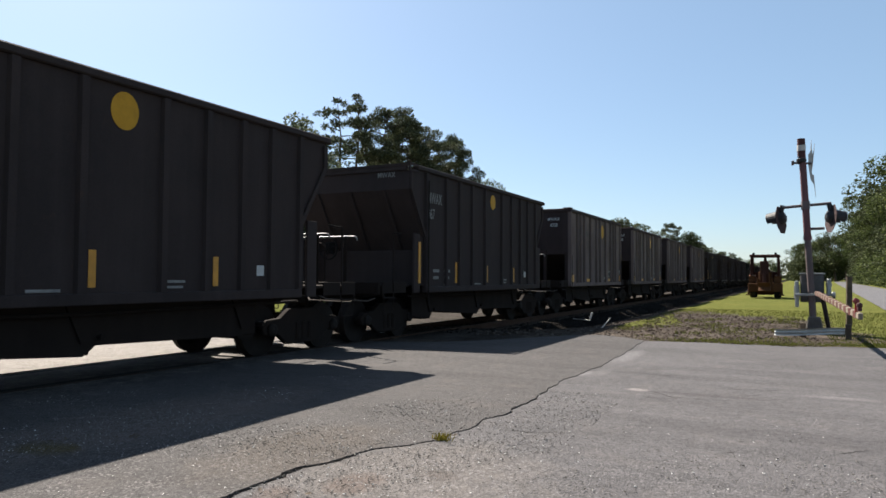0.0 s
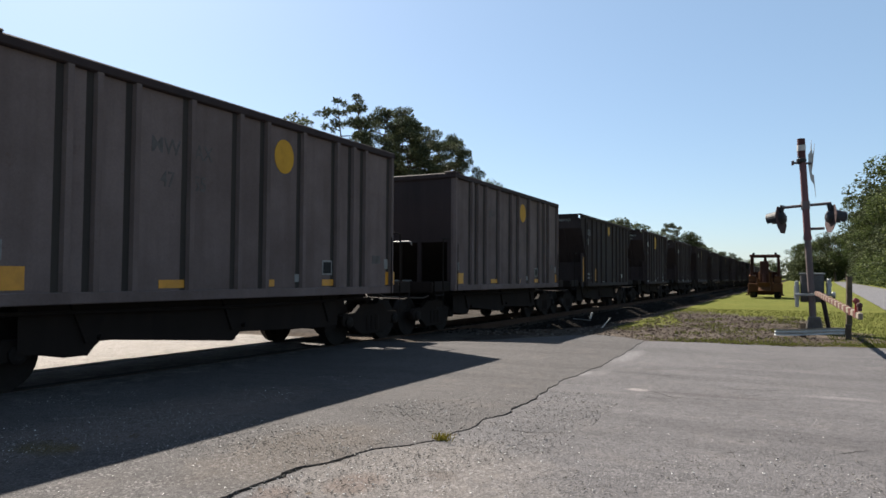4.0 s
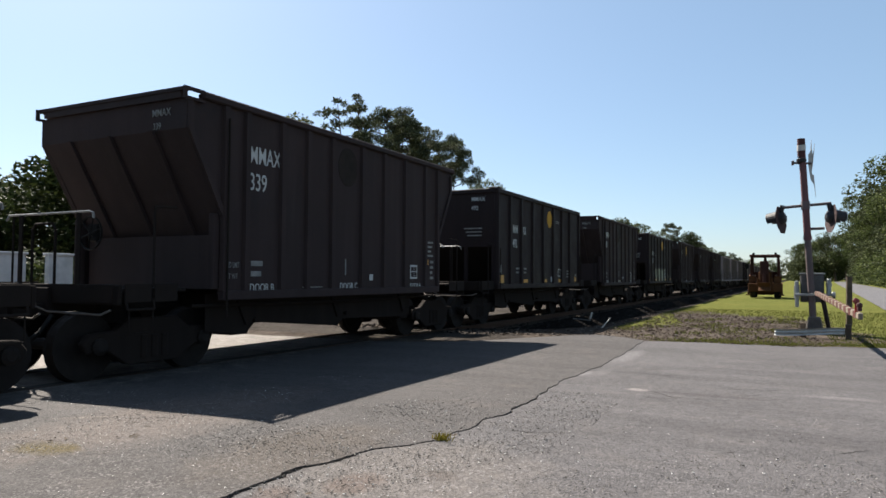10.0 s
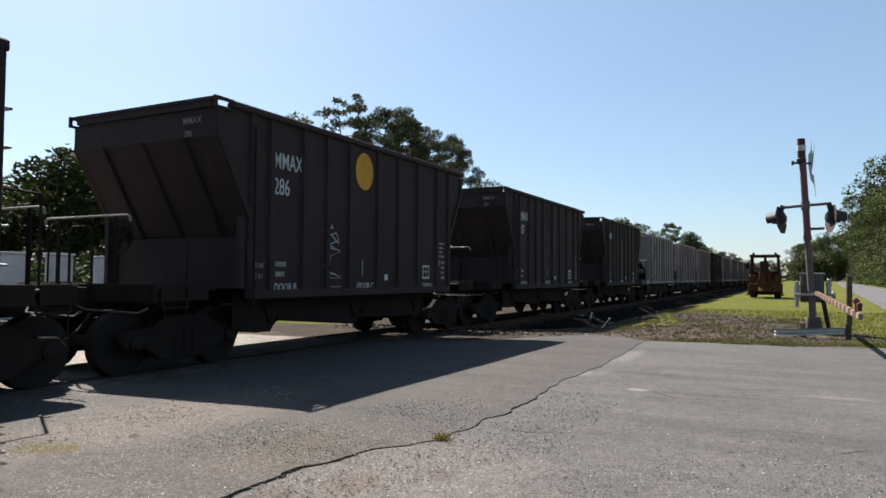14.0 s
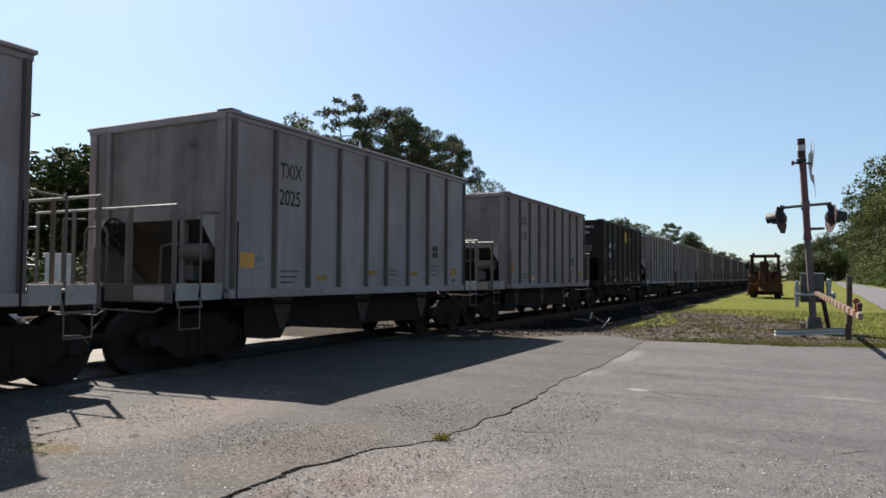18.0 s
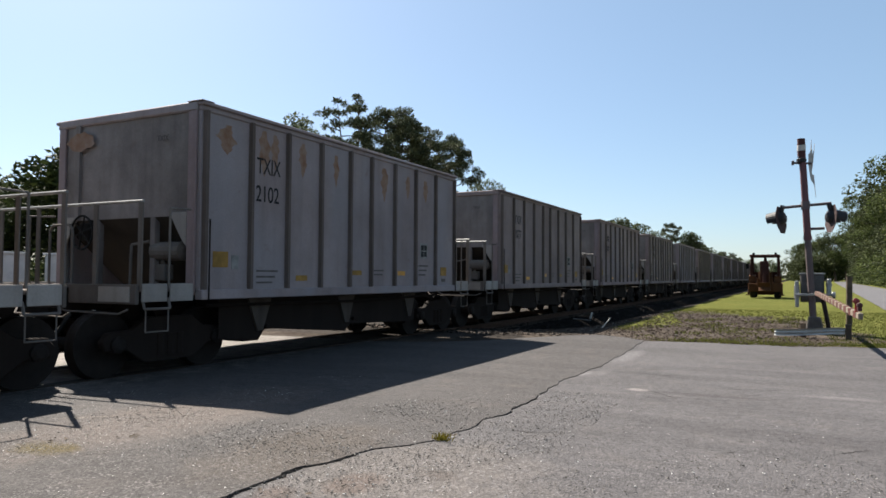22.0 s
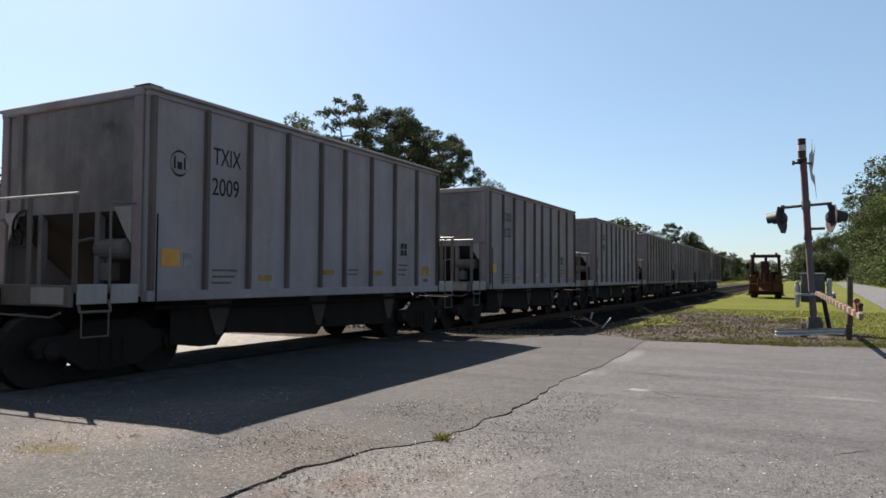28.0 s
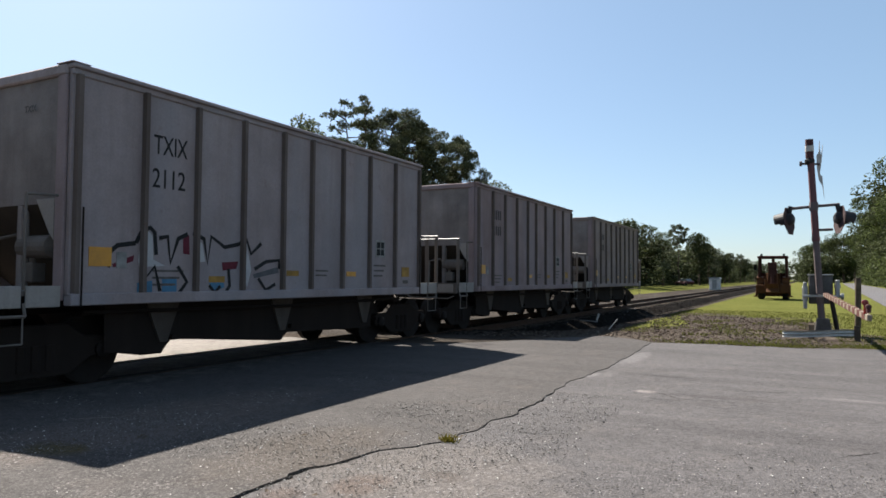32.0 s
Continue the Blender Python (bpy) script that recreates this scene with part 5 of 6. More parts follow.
def rails(car, y, d, mat, post_mat, tall=2.06, short=False):
    """Handrails of an end platform: y is the outer edge, d points inward."""
    for x in (-0.62, 0.62) if short else (-1.5, -0.62, 0.62, 1.5):
        part("rail_post", Shape().box(x - 0.04, x + 0.04, y - 0.012, y + 0.012, 0.9, tall - 0.14 if short else tall), post_mat, car, bevel=0.004)
    if short:
        part("handrail", Shape().pipe([(-0.95, y, tall - 0.2), (-0.90, y, tall - 0.13), (0.84, y, tall - 0.13), (0.90, y, tall - 0.15), (0.92, y, tall - 0.22)], 0.016), mat, car)
    else:
        part("handrail", Shape().pipe([(-1.54, y, tall), (1.54, y, tall)], 0.021), mat, car)
    for x in (-1.53, 1.53):
        part("grab_rod", Shape().pipe([(x, y + d * 0.44, 0.95), (x, y + d * 0.44, tall - 0.06), (x * 0.98, y + d * 0.82, tall - 0.04)], 0.016), post_mat, car)
    part("hoop_rail", Shape().pipe([(-0.45, y + d * 0.06, 0.93), (-0.45, y + d * 0.06, 1.72), (-0.38, y + d * 0.06, 1.80), (-0.02, y + d * 0.06, 1.80), (0.05, y + d * 0.06, 1.72), (0.05, y + d * 0.06, 0.93)], 0.019), post_mat, car)


def brake_wheel(car, y):
    """Hand brake: an open rim on five spokes, with its gear box."""
    s = Shape()
    n, k = 20, 5
    pts = []
    for i in range(n):
        a = 2 * math.pi * i / n
        for j in range(k):
            b = 2 * math.pi * j / k
            r = 0.26 + 0.018 * math.cos(b)
            pts.append((-0.8 + r * math.cos(a), y + 0.018 * math.sin(b), 1.75 + r * math.sin(a)))
    s.face_set(pts, [(i * k + j, i * k + (j + 1) % k, (i + 1) % n * k + (j + 1) % k, (i + 1) % n * k + j) for i in range(n) for j in range(k)])
    wheel = part("brake_wheel", s, DARK_IRON, car)
    for a in (0.3, 1.35, 2.4):
        part("spoke", Shape().rod((-0.8 - 0.25 * math.cos(a), y, 1.75 - 0.25 * math.sin(a)), (-0.8 + 0.25 * math.cos(a), y, 1.75 + 0.25 * math.sin(a)), 0.012, n=5), DARK_IRON, wheel)
    part("brake_housing", Shape().box(-0.92, -0.68, y + 0.03, y + 0.12, 1.62, 1.9), DARK_IRON, wheel, bevel=0.02)


def platform(car, B, L, mat, rail_mat, sheet_mat):
    e = (L - B) / 2
    plate_mat = DECK_PALE if mat is DECK else IRON
    for y, d in ((-e + 0.55, 1), (B + e - 0.55, -1)):
        y0, y1 = sorted((y, y + d * (e - 0.43)))
        part("platform", Shape().box(-1.5, 1.5, y0, y1, 0.88, 0.93), mat, car, bevel=0.01)
        part("end_sill", Shape().box(-1.50, 1.50, *sorted((y, y - d * 0.06)), 0.72, 0.98), mat, car, bevel=0.01)
        for x in (-1.1, 1.1):
            part("end_plate", Shape().box(x - 0.3, x + 0.3, *sorted((y - d * 0.06, y - d * 0.075)), 0.75, 0.95), plate_mat, car)
        for x in (-1, 1):
            for p, q in ((0.02, 0.42), (0.47, e - 0.60)):
                part("side_plate", Shape().box(*sorted((x * 1.505, x * 1.53)), *sorted((y + d * p, y + d * q)), 0.75, 0.99), plate_mat, car, bevel=0.006)
            part("step", Shape().pipe([(x * 1.5, y + d * 0.05, 0.8), (x * 1.54, y + d * 0.05, 0.66), (x * 1.54, y + d * 0.46, 0.66), (x * 1.5, y + d * 0.46, 0.8)], 0.018).pipe([(x * 1.53, y + d * 0.08, 0.66), (x * 1.53, y + d * 0.08, 0.36), (x * 1.53, y + d * 0.44, 0.36), (x * 1.53, y + d * 0.44, 0.66)], 0.010), DECK if mat is DECK else IRON, car)
        rails(car, y, d, rail_mat, DECK if mat is DECK else IRON, short=mat is IRON)


def car_box(kind, m):
    """Flat-ended hopper: ribbed sides down to the sill, sloping floor over the platforms."""
    B, L = SPEC[kind]
    TOP = TOPS[kind]
    look_of = {"grey": ("hopper_car", GREY, END_SOOT, HANDRAIL), "box": ("hopper_car", BLACK_NEW, BLACK_NEW, HANDRAIL), "dusty": ("hopper_car", DUSTY, BLACK, HANDRAIL)}[kind]
    name, mat, end_mat, rail_mat = look_of
    car = thing(name, m, "", "hopper car", "train of hopper cars")
    if kind == "grey":
        ribs = [0.07, 0.99, 1.85, 2.74, 3.63, 4.35, 5.24, 6.12, 7.05, B - 0.07]
    elif kind == "box":
        ribs = [0.06, 0.98, 1.89, 2.9, 3.9, 4.95, 5.9, 6.85, B - 0.06]
    else:
        ribs = [0.06, 1.02, 1.4, 1.94, 2.84, 3.77, 4.37, 5.27, 6.23, 6.75, 7.15, B - 0.06]
    wide = {"grey": 0.078, "box": 0.13, "dusty": 0.11}[kind]
    for x in (1.545, -1.545):
        wall("side_wall", car, [(0, SILL + 0.05), (B, SILL + 0.05), (B, TOP - 0.04), (0, TOP - 0.04)], x, mat, ribs, wide, 0.095, (SILL + 0.08, TOP - 0.12), rib_mat=GREY_RIB if kind == "grey" else None, strip=SHADE_AND_SOOT if kind == "dusty" else None)
        s = 1 if x > 0 else -1
        xs = sorted((s * 1.50, s * HALF))
        part("side_sill", Shape().box(*xs, 0, B, SILL - 0.06, SILL + 0.08), mat if kind != "grey" else GREY, car, bevel=0.01)
        if kind == "grey":
            part("top_rail", Shape().box(*xs, -0.03, B + 0.03, TOP - 0.055, TOP).box(*sorted((s * 1.52, s * 1.60)), -0.01, B + 0.01, TOP - 0.13, TOP - 0.05), mat, car, bevel=0.012)
        else:
            part("top_rail", Shape().box(*xs, -0.03, B + 0.03, TOP - 0.13, TOP), end_mat, car, bevel=0.02)
    for y, d in ((0.0, 1), (B, -1)):
        ys = sorted((y, y + d * 0.05))
        part("end_wall", Shape().box(-1.51, 1.51, *ys, 1.95, TOP - 0.05), end_mat, car)
        part("end_rail", Shape().box(-1.52, 1.52, *sorted((y - d * 0.05, y + d * 0.09)), TOP - 0.13, TOP + 0.0), mat if kind == "grey" else end_mat, car, bevel=0.02)
        part("slope_sheet", Shape().prism([(y + d * 0.0, 1.95), (y + d * 0.05, 1.99), (y + d * 1.25, 0.97), (y + d * 1.2, 0.93)], -1.5, 1.5, "x"), SHADE_AND_SOOT if kind == "grey" else IRON, car)
        for x in (-1.46, -0.62, 0.62, 1.46):
            part("end_post", Shape().box(x - 0.05, x + 0.05, *sorted((y + d * 0.0, y + d * 0.1)), 0.9, 1.97), end_mat, car, bevel=0.01)
        if kind == "grey":
            for x in (-1.05,):
                part("end_rib", Shape().box(x - 0.05, x + 0.05, *sorted((y - d * 0.05, y)), 1.95, TOP - 0.12), end_mat, car)
            for x in (-1, 1):
                part("corner_column", Shape().box(*sorted((x * 1.36, x * 1.515)), *sorted((y - d * 0.045, y - d * 0.002)), SILL, TOP - 0.13), GREY_DARK, car, bevel=0.008)
                part("corner_gusset", Shape().prism([(x * 1.02, 2.0), (x * 1.36, 2.0), (x * 1.36, 1.52), (x * 1.28, 1.60)], *sorted((y - d * 0.02, y - d * 0.05)), "y"), DECK_PALE, car)
            part("air_reservoir", Shape().lathe([(0, 0.06), (0.05, 0.14), (0.62, 0.14), (0.67, 0.06)], (0.55, y + d * 0.10, 1.45), (1, 0, 0), 16), DECK, car, smooth=False)
            part("brake_valve", Shape().box(0.62, 0.86, *sorted((y + d * 0.02, y + d * 0.2)), 1.02, 1.26).rod((0.74, y + d * 0.1, 1.2), (0.74, y + d * 0.1, 1.4), 0.04), DECK, car, bevel=0.02)
            part("brake_pipe", Shape().pipe([(0.2, y - d * 0.03, 0.95), (0.22, y - d * 0.03, 1.55), (0.5, y + d * 0.05, 1.6), (0.56, y + d * 0.1, 1.5)], 0.02), DECK, car)
    brake_wheel(car, -0.12)
    part("corner_cap", Shape().box(HALF - 0.3, HALF + 0.005, -0.06, 0.18 if kind == "grey" else 0.26, TOP + 0.002, TOP + (0.012 if kind == "grey" else 0.035)), mat if kind == "grey" else end_mat, car, bevel=0.02)
    platform(car, B, L, DECK if kind == "grey" else IRON, rail_mat, end_mat)
    for y in (0.12, B - 0.1):
        part("grab_rail", Shape().pipe([(HALF + 0.01, y, 0.75), (HALF + 0.01, y, 1.9)], 0.011), IRON, car)
    for i in range(5):
        part("rung", Shape().pipe([(HALF - 0.1, B + 0.04, 1.2 + 0.42 * i), (HALF - 0.1, B + 0.12, 1.2 + 0.42 * i), (HALF - 0.5, B + 0.12, 1.2 + 0.42 * i), (HALF - 0.5, B + 0.04, 1.2 + 0.42 * i)], 0.013), rail_mat, car)
    chutes(car, B, IRON, {"grey": 0.05, "box": 0.17, "dusty": 0.10}[kind], HOPPER_GREY if kind == "grey" else IRON)
    gear(car, B, L)
    return car


def car_slant(kind, m):
    """Hopper with ends that lean inward below a short vertical band."""
    B, L = SPEC[kind]
    mat = BLACK if kind == "slant" else BLACK_WORN
    TOP = TOPS[kind]
    car = thing("hopper_car", m, "", "hopper car", "train of hopper cars")
    k, a, za = TOP - 0.56, 0.68, 1.92
    outline = [(0, TOP - 0.165), (0, k), (a, za), (a, SILL), (B - a, SILL), (B - a, za), (B, k), (B, TOP - 0.04), (0.26, TOP - 0.04), (0.26, TOP - 0.165)]
    ribs = [0.72, 1.16, 1.98, 2.64, 3.34, 4.3, 5.1, 5.93, 6.83, B - 0.72] if kind == "slant" else [0.72, 1.72, 2.45, 3.2, 4.02, 5.2, 5.95, 6.65, 7.3, B - 0.72]

    for x in (1.545, -1.545):
        wall("side_wall", car, outline, x, mat, ribs, 0.13, 0.09, (SILL + 0.06, TOP - 0.12))
        s = 1 if x > 0 else -1
        xs = sorted((s * 1.52, s * HALF))
        part("side_sill", Shape().box(*xs, a, B - a, SILL - 0.08, SILL + 0.06), mat, car, bevel=0.01)
        rail = part("top_rail", Shape().box(*xs, 0.26, B + 0.10, TOP - 0.11, TOP), mat, car, bevel=0.02)
        lip = sorted((s * 1.605, s * HALF))
        part("slot_lip", Shape().box(*lip, -0.10, 0.27, TOP - 0.05, TOP), mat, rail)
        part("slot_lip", Shape().box(*lip, -0.10, 0.27, TOP - 0.175, TOP - 0.135), mat, rail)
        part("slot_end", Shape().box(*lip, -0.10, -0.05, TOP - 0.136, TOP - 0.049), mat, rail)
        for y, d in ((0, 1), (B, -1)):
            part("corner_flange", Shape().prism([(y, TOP - 0.17), (y + d * 0.09, TOP - 0.17), (y + d * 0.09, k), (y + d * (a + 0.09), za), (y + d * a, za), (y, k)], *sorted((s * 1.585, s * 1.62)), "x"), mat, car)
    for y, d in ((0.0, 1), (B, -1)):
        part("end_wall", Shape().box(-1.52, 1.52, *sorted((y, y + d * 0.04)), k, TOP - 0.14), mat, car)
        part("slope_sheet", Shape().prism([(y, k), (y + d * 0.05, k), (y + d * 1.33, 0.95), (y + d * 1.28, 0.92)], -1.52, 1.52, "x"), mat, car)
        part("end_rail", Shape().box(-1.6, 1.6, *sorted((y - d * 0.07, y + d * 0.02)), TOP - 0.05, TOP).box(-1.5, 1.5, *sorted((y - d * 0.05, y + d * 0.06)), TOP - 0.145, TOP - 0.045), mat, car)
        for x in (-0.9, 0.0, 0.9):
            part("slope_rib", Shape().prism([(y - d * 0.05, k), (y, k), (y + d * 1.28, 0.94), (y + d * 1.2, 0.94)], x - 0.04, x + 0.04, "x"), mat, car)
        part("end_panel", Shape().box(-1.4, 1.4, *sorted((y + d * 0.72, y + d * 0.76)), 0.9, 1.7), mat, car)
        for x in (-1.5, 1.5):
            part("end_post", Shape().box(x - 0.05, x + 0.05, *sorted((y + d * 0.55, y + d * 0.68)), 0.9, 2.0), mat, car, bevel=0.01)
    if kind == "long":
        for y in (0.22, B - 0.48):
            for x in (-1.55, 1.55):
                part("corner_post", Shape().box(x - 0.025, x + 0.025, y, y + 0.26, SILL - 0.08, 2.05), mat, car, bevel=0.006)
    brake_wheel(car, 0.3)
    platform(car, B, L, IRON, HANDRAIL, mat)
    part("ladder", Shape().pipe([(HALF + 0.02, a + 0.05, 0.5), (HALF + 0.02, a + 0.05, TOP - 0.3)], 0.014), IRON, car)
    chutes(car, B, IRON, 0.17 if kind == "slant" else 0.10, IRON)
    gear(car, B, L)
    return car


def on_side(car, y, z, w, h, mat, name="plate", x=1.5755, label=""):
    return part(name, Shape().box(x, x + 0.006, y, y + w, z, z + h), mat, car, label)


def disc(car, y, z, r, mat, label, x=1.5765):
    ring = [(y + 0.84 * r * math.cos(2 * math.pi * i / 32), z + r * math.sin(2 * math.pi * i / 32)) for i in range(32)]
    return part("dot", Shape().prism(ring, x - 0.002, x + 0.005, "x"), mat, car, label)


def side_words(car, words, y, z, size, mat, squeeze=0.8, x=1.577):
    return lettering(words, size, pose(x, y, z, 90, 0, 90), mat, car, squeeze=squeeze)


def end_words(car, words, x, z, size, mat, y=-0.056):
    return lettering(words, size, pose(x, y, z, 90, 0, 0), mat, car, squeeze=0.85)


def bars(car, y, z, n, w, mat, step=0.075, h=0.035, x=1.576):
    """Small print too fine to read."""
    for i in range(n):
        part("small_print", Shape().box(x, x + 0.004, y, y + w * (1 - 0.13 * (i % 3)), z - i * step, z - i * step + h), mat, car)


def stroke(pts, w, x=1.578):
    """A painted line with mitred bends on the car's side."""
    left, right = [], []
    for i, (a, b) in enumerate(pts):
        before = Vector(pts[i]) - Vector(pts[max(0, i - 1)])
        after = Vector(pts[min(len(pts) - 1, i + 1)]) - Vector(pts[i])
        v = (before.normalized() + after.normalized()) if before.length and after.length else before + after
        v = v.normalized() * w / 2 if v.length > 0.05 else Vector((w / 2, 0))
        left.append((x, a - v.y, b + v.x))
        right.append((x, a + v.y, b - v.x))
    n = len(pts)
    return Shape().face_set(left + right, [(i, i + 1, n + i + 1, n + i) for i in range(n - 1)])


def blot(pts, x=1.5775):
    return Shape().face_set([(x, a, b) for a, b in pts], [tuple(range(len(pts)))])


CREAM = plain("spray_cream", (0.30, 0.295, 0.22), 0.8, 0, 0.15)
SPRAY_WHITE = plain("spray_white", (0.36, 0.35, 0.35), 0.8, 0, 0.15)
SPRAY_GREY = plain("spray_grey", (0.09, 0.09, 0.095), 0.8, 0, 0.2)
SPRAY_RED = plain("spray_maroon", (0.10, 0.02, 0.03), 0.8, 0, 0.2)
SPRAY_BLUE = plain("spray_blue", (0.06, 0.14, 0.22), 0.8, 0, 0.2)


def dress_grey(car, num, seedy, logo=False):
    r = random.Random(seedy)
    if num:
        side_words(car, "TXIX", 1.13, 2.70, 0.36, INK, 0.67)
        side_words(car, num, 1.11, 2.26, 0.36, INK, 0.76)
        end_words(car, "TXIX", 0.75, 3.05, 0.12, INK_FADED)
    else:
        for k in range(4):
            part("small_print", Shape().box(1.576, 1.579, 1.13 + 0.13 * k, 1.20 + 0.13 * k, 2.70, 2.95).box(1.576, 1.579, 1.12 + 0.13 * k, 1.19 + 0.13 * k, 2.27, 2.52), INK, car)
    on_side(car, 0.25, 1.22, 0.30, 0.23, ORANGE if r.random() < 0.6 else ORANGE_DULL, label="orange reflector plate")
    on_side(car, 0.62, 1.2, 0.14, 0.2, WHITE_FADED)
    bars(car, 1.15, 1.16, 3, 0.5, INK_FADED, 0.09, 0.03)
    for y in (2.1, 3.75, 5.4):
        on_side(car, y, 1.02 + 0.1 * (y > 3), 0.3, 0.09, ORANGE_DULL if r.random() < 0.7 else ORANGE)
    bars(car, 4.5, 1.2, 2, 0.35, INK_FADED, 0.08, 0.03)
    box = on_side(car, 6.36, 1.50, 0.34, 0.34, WHITE_FADED, "stencil_box")
    part("stencil", Shape().box(1.5815, 1.5835, 6.40, 6.66, 1.54, 1.80), INK, box)
    part("stencil_line", Shape().box(1.5835, 1.5845, 6.52, 6.54, 1.54, 1.80).box(1.5835, 1.5845, 6.40, 6.66, 1.66, 1.68), WHITE_FADED, box)
    bars(car, 6.3, 1.32, 3, 0.42, INK_FADED, 0.1, 0.035)
    on_side(car, 7.35, 1.12, 0.3, 0.2, ORANGE_DULL)
    on_side(car, 7.4, 0.98, 0.2, 0.07, INK_FADED)
    if logo:
        ring = disc(car, 0.52, 2.62, 0.18, INK, "round black and white emblem")
        part("emblem_ground", Shape().rod((1.58, 0.52, 2.62), (1.583, 0.52, 2.62), 0.152, n=28), GREY, ring)
        part("emblem_bar", Shape().box(1.583, 1.585, 0.42, 0.45, 2.54, 2.71).box(1.583, 1.585, 0.48, 0.56, 2.54, 2.64).box(1.583, 1.585, 0.59, 0.62, 2.54, 2.71), INK, ring)


def rust_patch(car, y, z, w, h, seedy):
    """A ragged smear that runs down from the rim."""
    left, right = [], []
    for i in range(15):
        u = i / 14
        k = math.sin(math.pi * min(1, 0.12 + u * 0.86)) * (1 - 0.35 * u)
        left.append((y - w * k * (1 + 0.9 * wob(u * 5 + seedy, 1, 1.3)), z + h - 2 * h * u))
        right.append((y + w * k * (1 + 0.9 * wob(u * 5 + seedy, 4, 1.3)), z + h - 2 * h * u))
    n = len(left)
    part("rust_stain", Shape().face_set([(1.5768, a, b) for a, b in left + right], [(i, i + 1, n + i + 1, n + i) for i in range(n - 1)]), RUST, car)


def rust_mat():
    n = Nodes("rust_stain", 0.9)
    c = n.ramp(n.noise(5, 6, 0.75), [(0.35, (0.165, 0.080, 0.042)), (0.55, (0.215, 0.135, 0.095)), (0.75, (0.23, 0.19, 0.170))])
    return n.done(c, n.noise(30, 3), 0.002)


RUST = rust_mat()


def dress_black(car, kind, mark, num, dot, end_num=""):
    B = SPEC[kind][0]
    if kind == "box":
        side_words(car, "MM", 1.24, 2.40, 0.36, WHITE, 0.72)
        side_words(car, "AX", 2.035, 2.40, 0.36, WHITE, 0.62)
        side_words(car, num, 1.22, 1.98, 0.36, WHITE, 0.68)
        disc(car, 4.62, 3.05, 0.28, YELLOW, "yellow painted dot")
        bars(car, 5.3, 3.02, 2, 0.4, WHITE_FADED, 0.06, 0.025)
        on_side(car, 0.18, 0.93, 0.36, 0.22, ORANGE, label="orange reflector plate")
        on_side(car, 0.2, 1.2, 0.14, 0.24, WHITE)
        bars(car, 1.5, 1.33, 2, 0.26, WHITE_FADED, 0.12, 0.05)
        bars(car, 2.15, 1.33, 2, 0.24, WHITE_FADED, 0.12, 0.05)
        for y in (2.15, 3.98, 5.6):
            on_side(car, y, 0.93, 0.36, 0.1, ORANGE)
        on_side(car, 4.75, 0.95, 0.12, 0.16, WHITE)
        on_side(car, 7.55, 0.95, 0.2, 0.15, ORANGE)
        for y in (3.95, 7.6):
            on_side(car, y, 1.12, 0.18, 0.1, WHITE_FADED)
        fr = on_side(car, 5.55, 1.12, 0.26, 0.26, WHITE, "stencil_box")
        part("stencil", Shape().box(1.5815, 1.5835, 5.58, 5.78, 1.15, 1.35), BLACK_NEW, fr)
        bars(car, 6.55, 1.3, 3, 0.4, WHITE_FADED, 0.1, 0.04)
        end_words(car, mark, 0.82, 3.24, 0.17, WHITE)
        end_words(car, num, 0.82, 2.99, 0.17, WHITE)
        bars_end(car, 0.6, 2.45, 3)
    elif kind == "slant":
        side_words(car, mark, 1.235, 2.84, 0.38, WHITE, 0.64)
        side_words(car, num, 1.235, 2.42, 0.38, WHITE, 0.70)
        r = {"bright": (YELLOW, "yellow painted dot"), "dim": (YELLOW_DIRTY, "dirty yellow painted dot"), "dark": (DOT_DARK, "soot-covered painted dot")}[dot]
        disc(car, 3.84, 3.13, 0.36, *r)
        side_words(car, "LD LMT", 0.80, 1.22, 0.12, WHITE_FADED, 0.62)
        side_words(car, "LT WT", 0.80, 1.05, 0.12, WHITE_FADED, 0.62)
        bars(car, 1.3, 1.25, 2, 0.26, WHITE_FADED, 0.16, 0.08)
        near, far = ("A", "B") if num in ("314", "348") else ("B", "A")
        side_words(car, "DOOR " + near, 1.28, 0.86, 0.17, WHITE, 0.85)
        side_words(car, "DOOR C", 3.62, 0.86, 0.17, WHITE, 0.85)
        side_words(car, "DOOR " + far, 6.2, 0.86, 0.14, WHITE, 0.85)
        on_side(car, 4.6, 1.02, 0.12, 0.12, WHITE)
        on_side(car, 3.78, 1.12, 0.03, 0.30, WHITE_FADED, "tick_mark")
        bars(car, 2.55, 0.90, 1, 0.55, WHITE_FADED, 0.1, 0.018)
        fr = on_side(car, 6.2, 1.05, 0.3, 0.3, WHITE, "stencil_box")
        part("stencil", Shape().box(1.5815, 1.5835, 6.23, 6.47, 1.09, 1.31), BLACK, fr)
        part("stencil_line", Shape().box(1.5835, 1.5845, 6.35, 6.365, 1.09, 1.31).box(1.5835, 1.5845, 6.23, 6.47, 1.2, 1.215), WHITE, fr)
        bars(car, 6.85, 1.85, 4, 0.4, WHITE_FADED, 0.1, 0.045)
        on_side(car, 6.88, 1.36, 0.14, 0.12, ORANGE)
        bars(car, 7.1, 1.4, 4, 0.16, WHITE_FADED, 0.12, 0.06)
        end_words(car, mark, 0.90, 3.34, 0.15, WHITE_FADED, -0.012)
        end_words(car, num, 0.92, 3.16, 0.13, WHITE_FADED, -0.012)
    elif kind == "long":
        if num:
            side_words(car, mark, 0.82, 2.78, 0.36, WHITE_FADED, 0.6)
            side_words(car, num, 0.84, 2.42, 0.34, WHITE_FADED, 0.62)
        else:
            bars(car, 0.8, 2.8, 2, 0.5, WHITE_FADED, 0.4, 0.2)
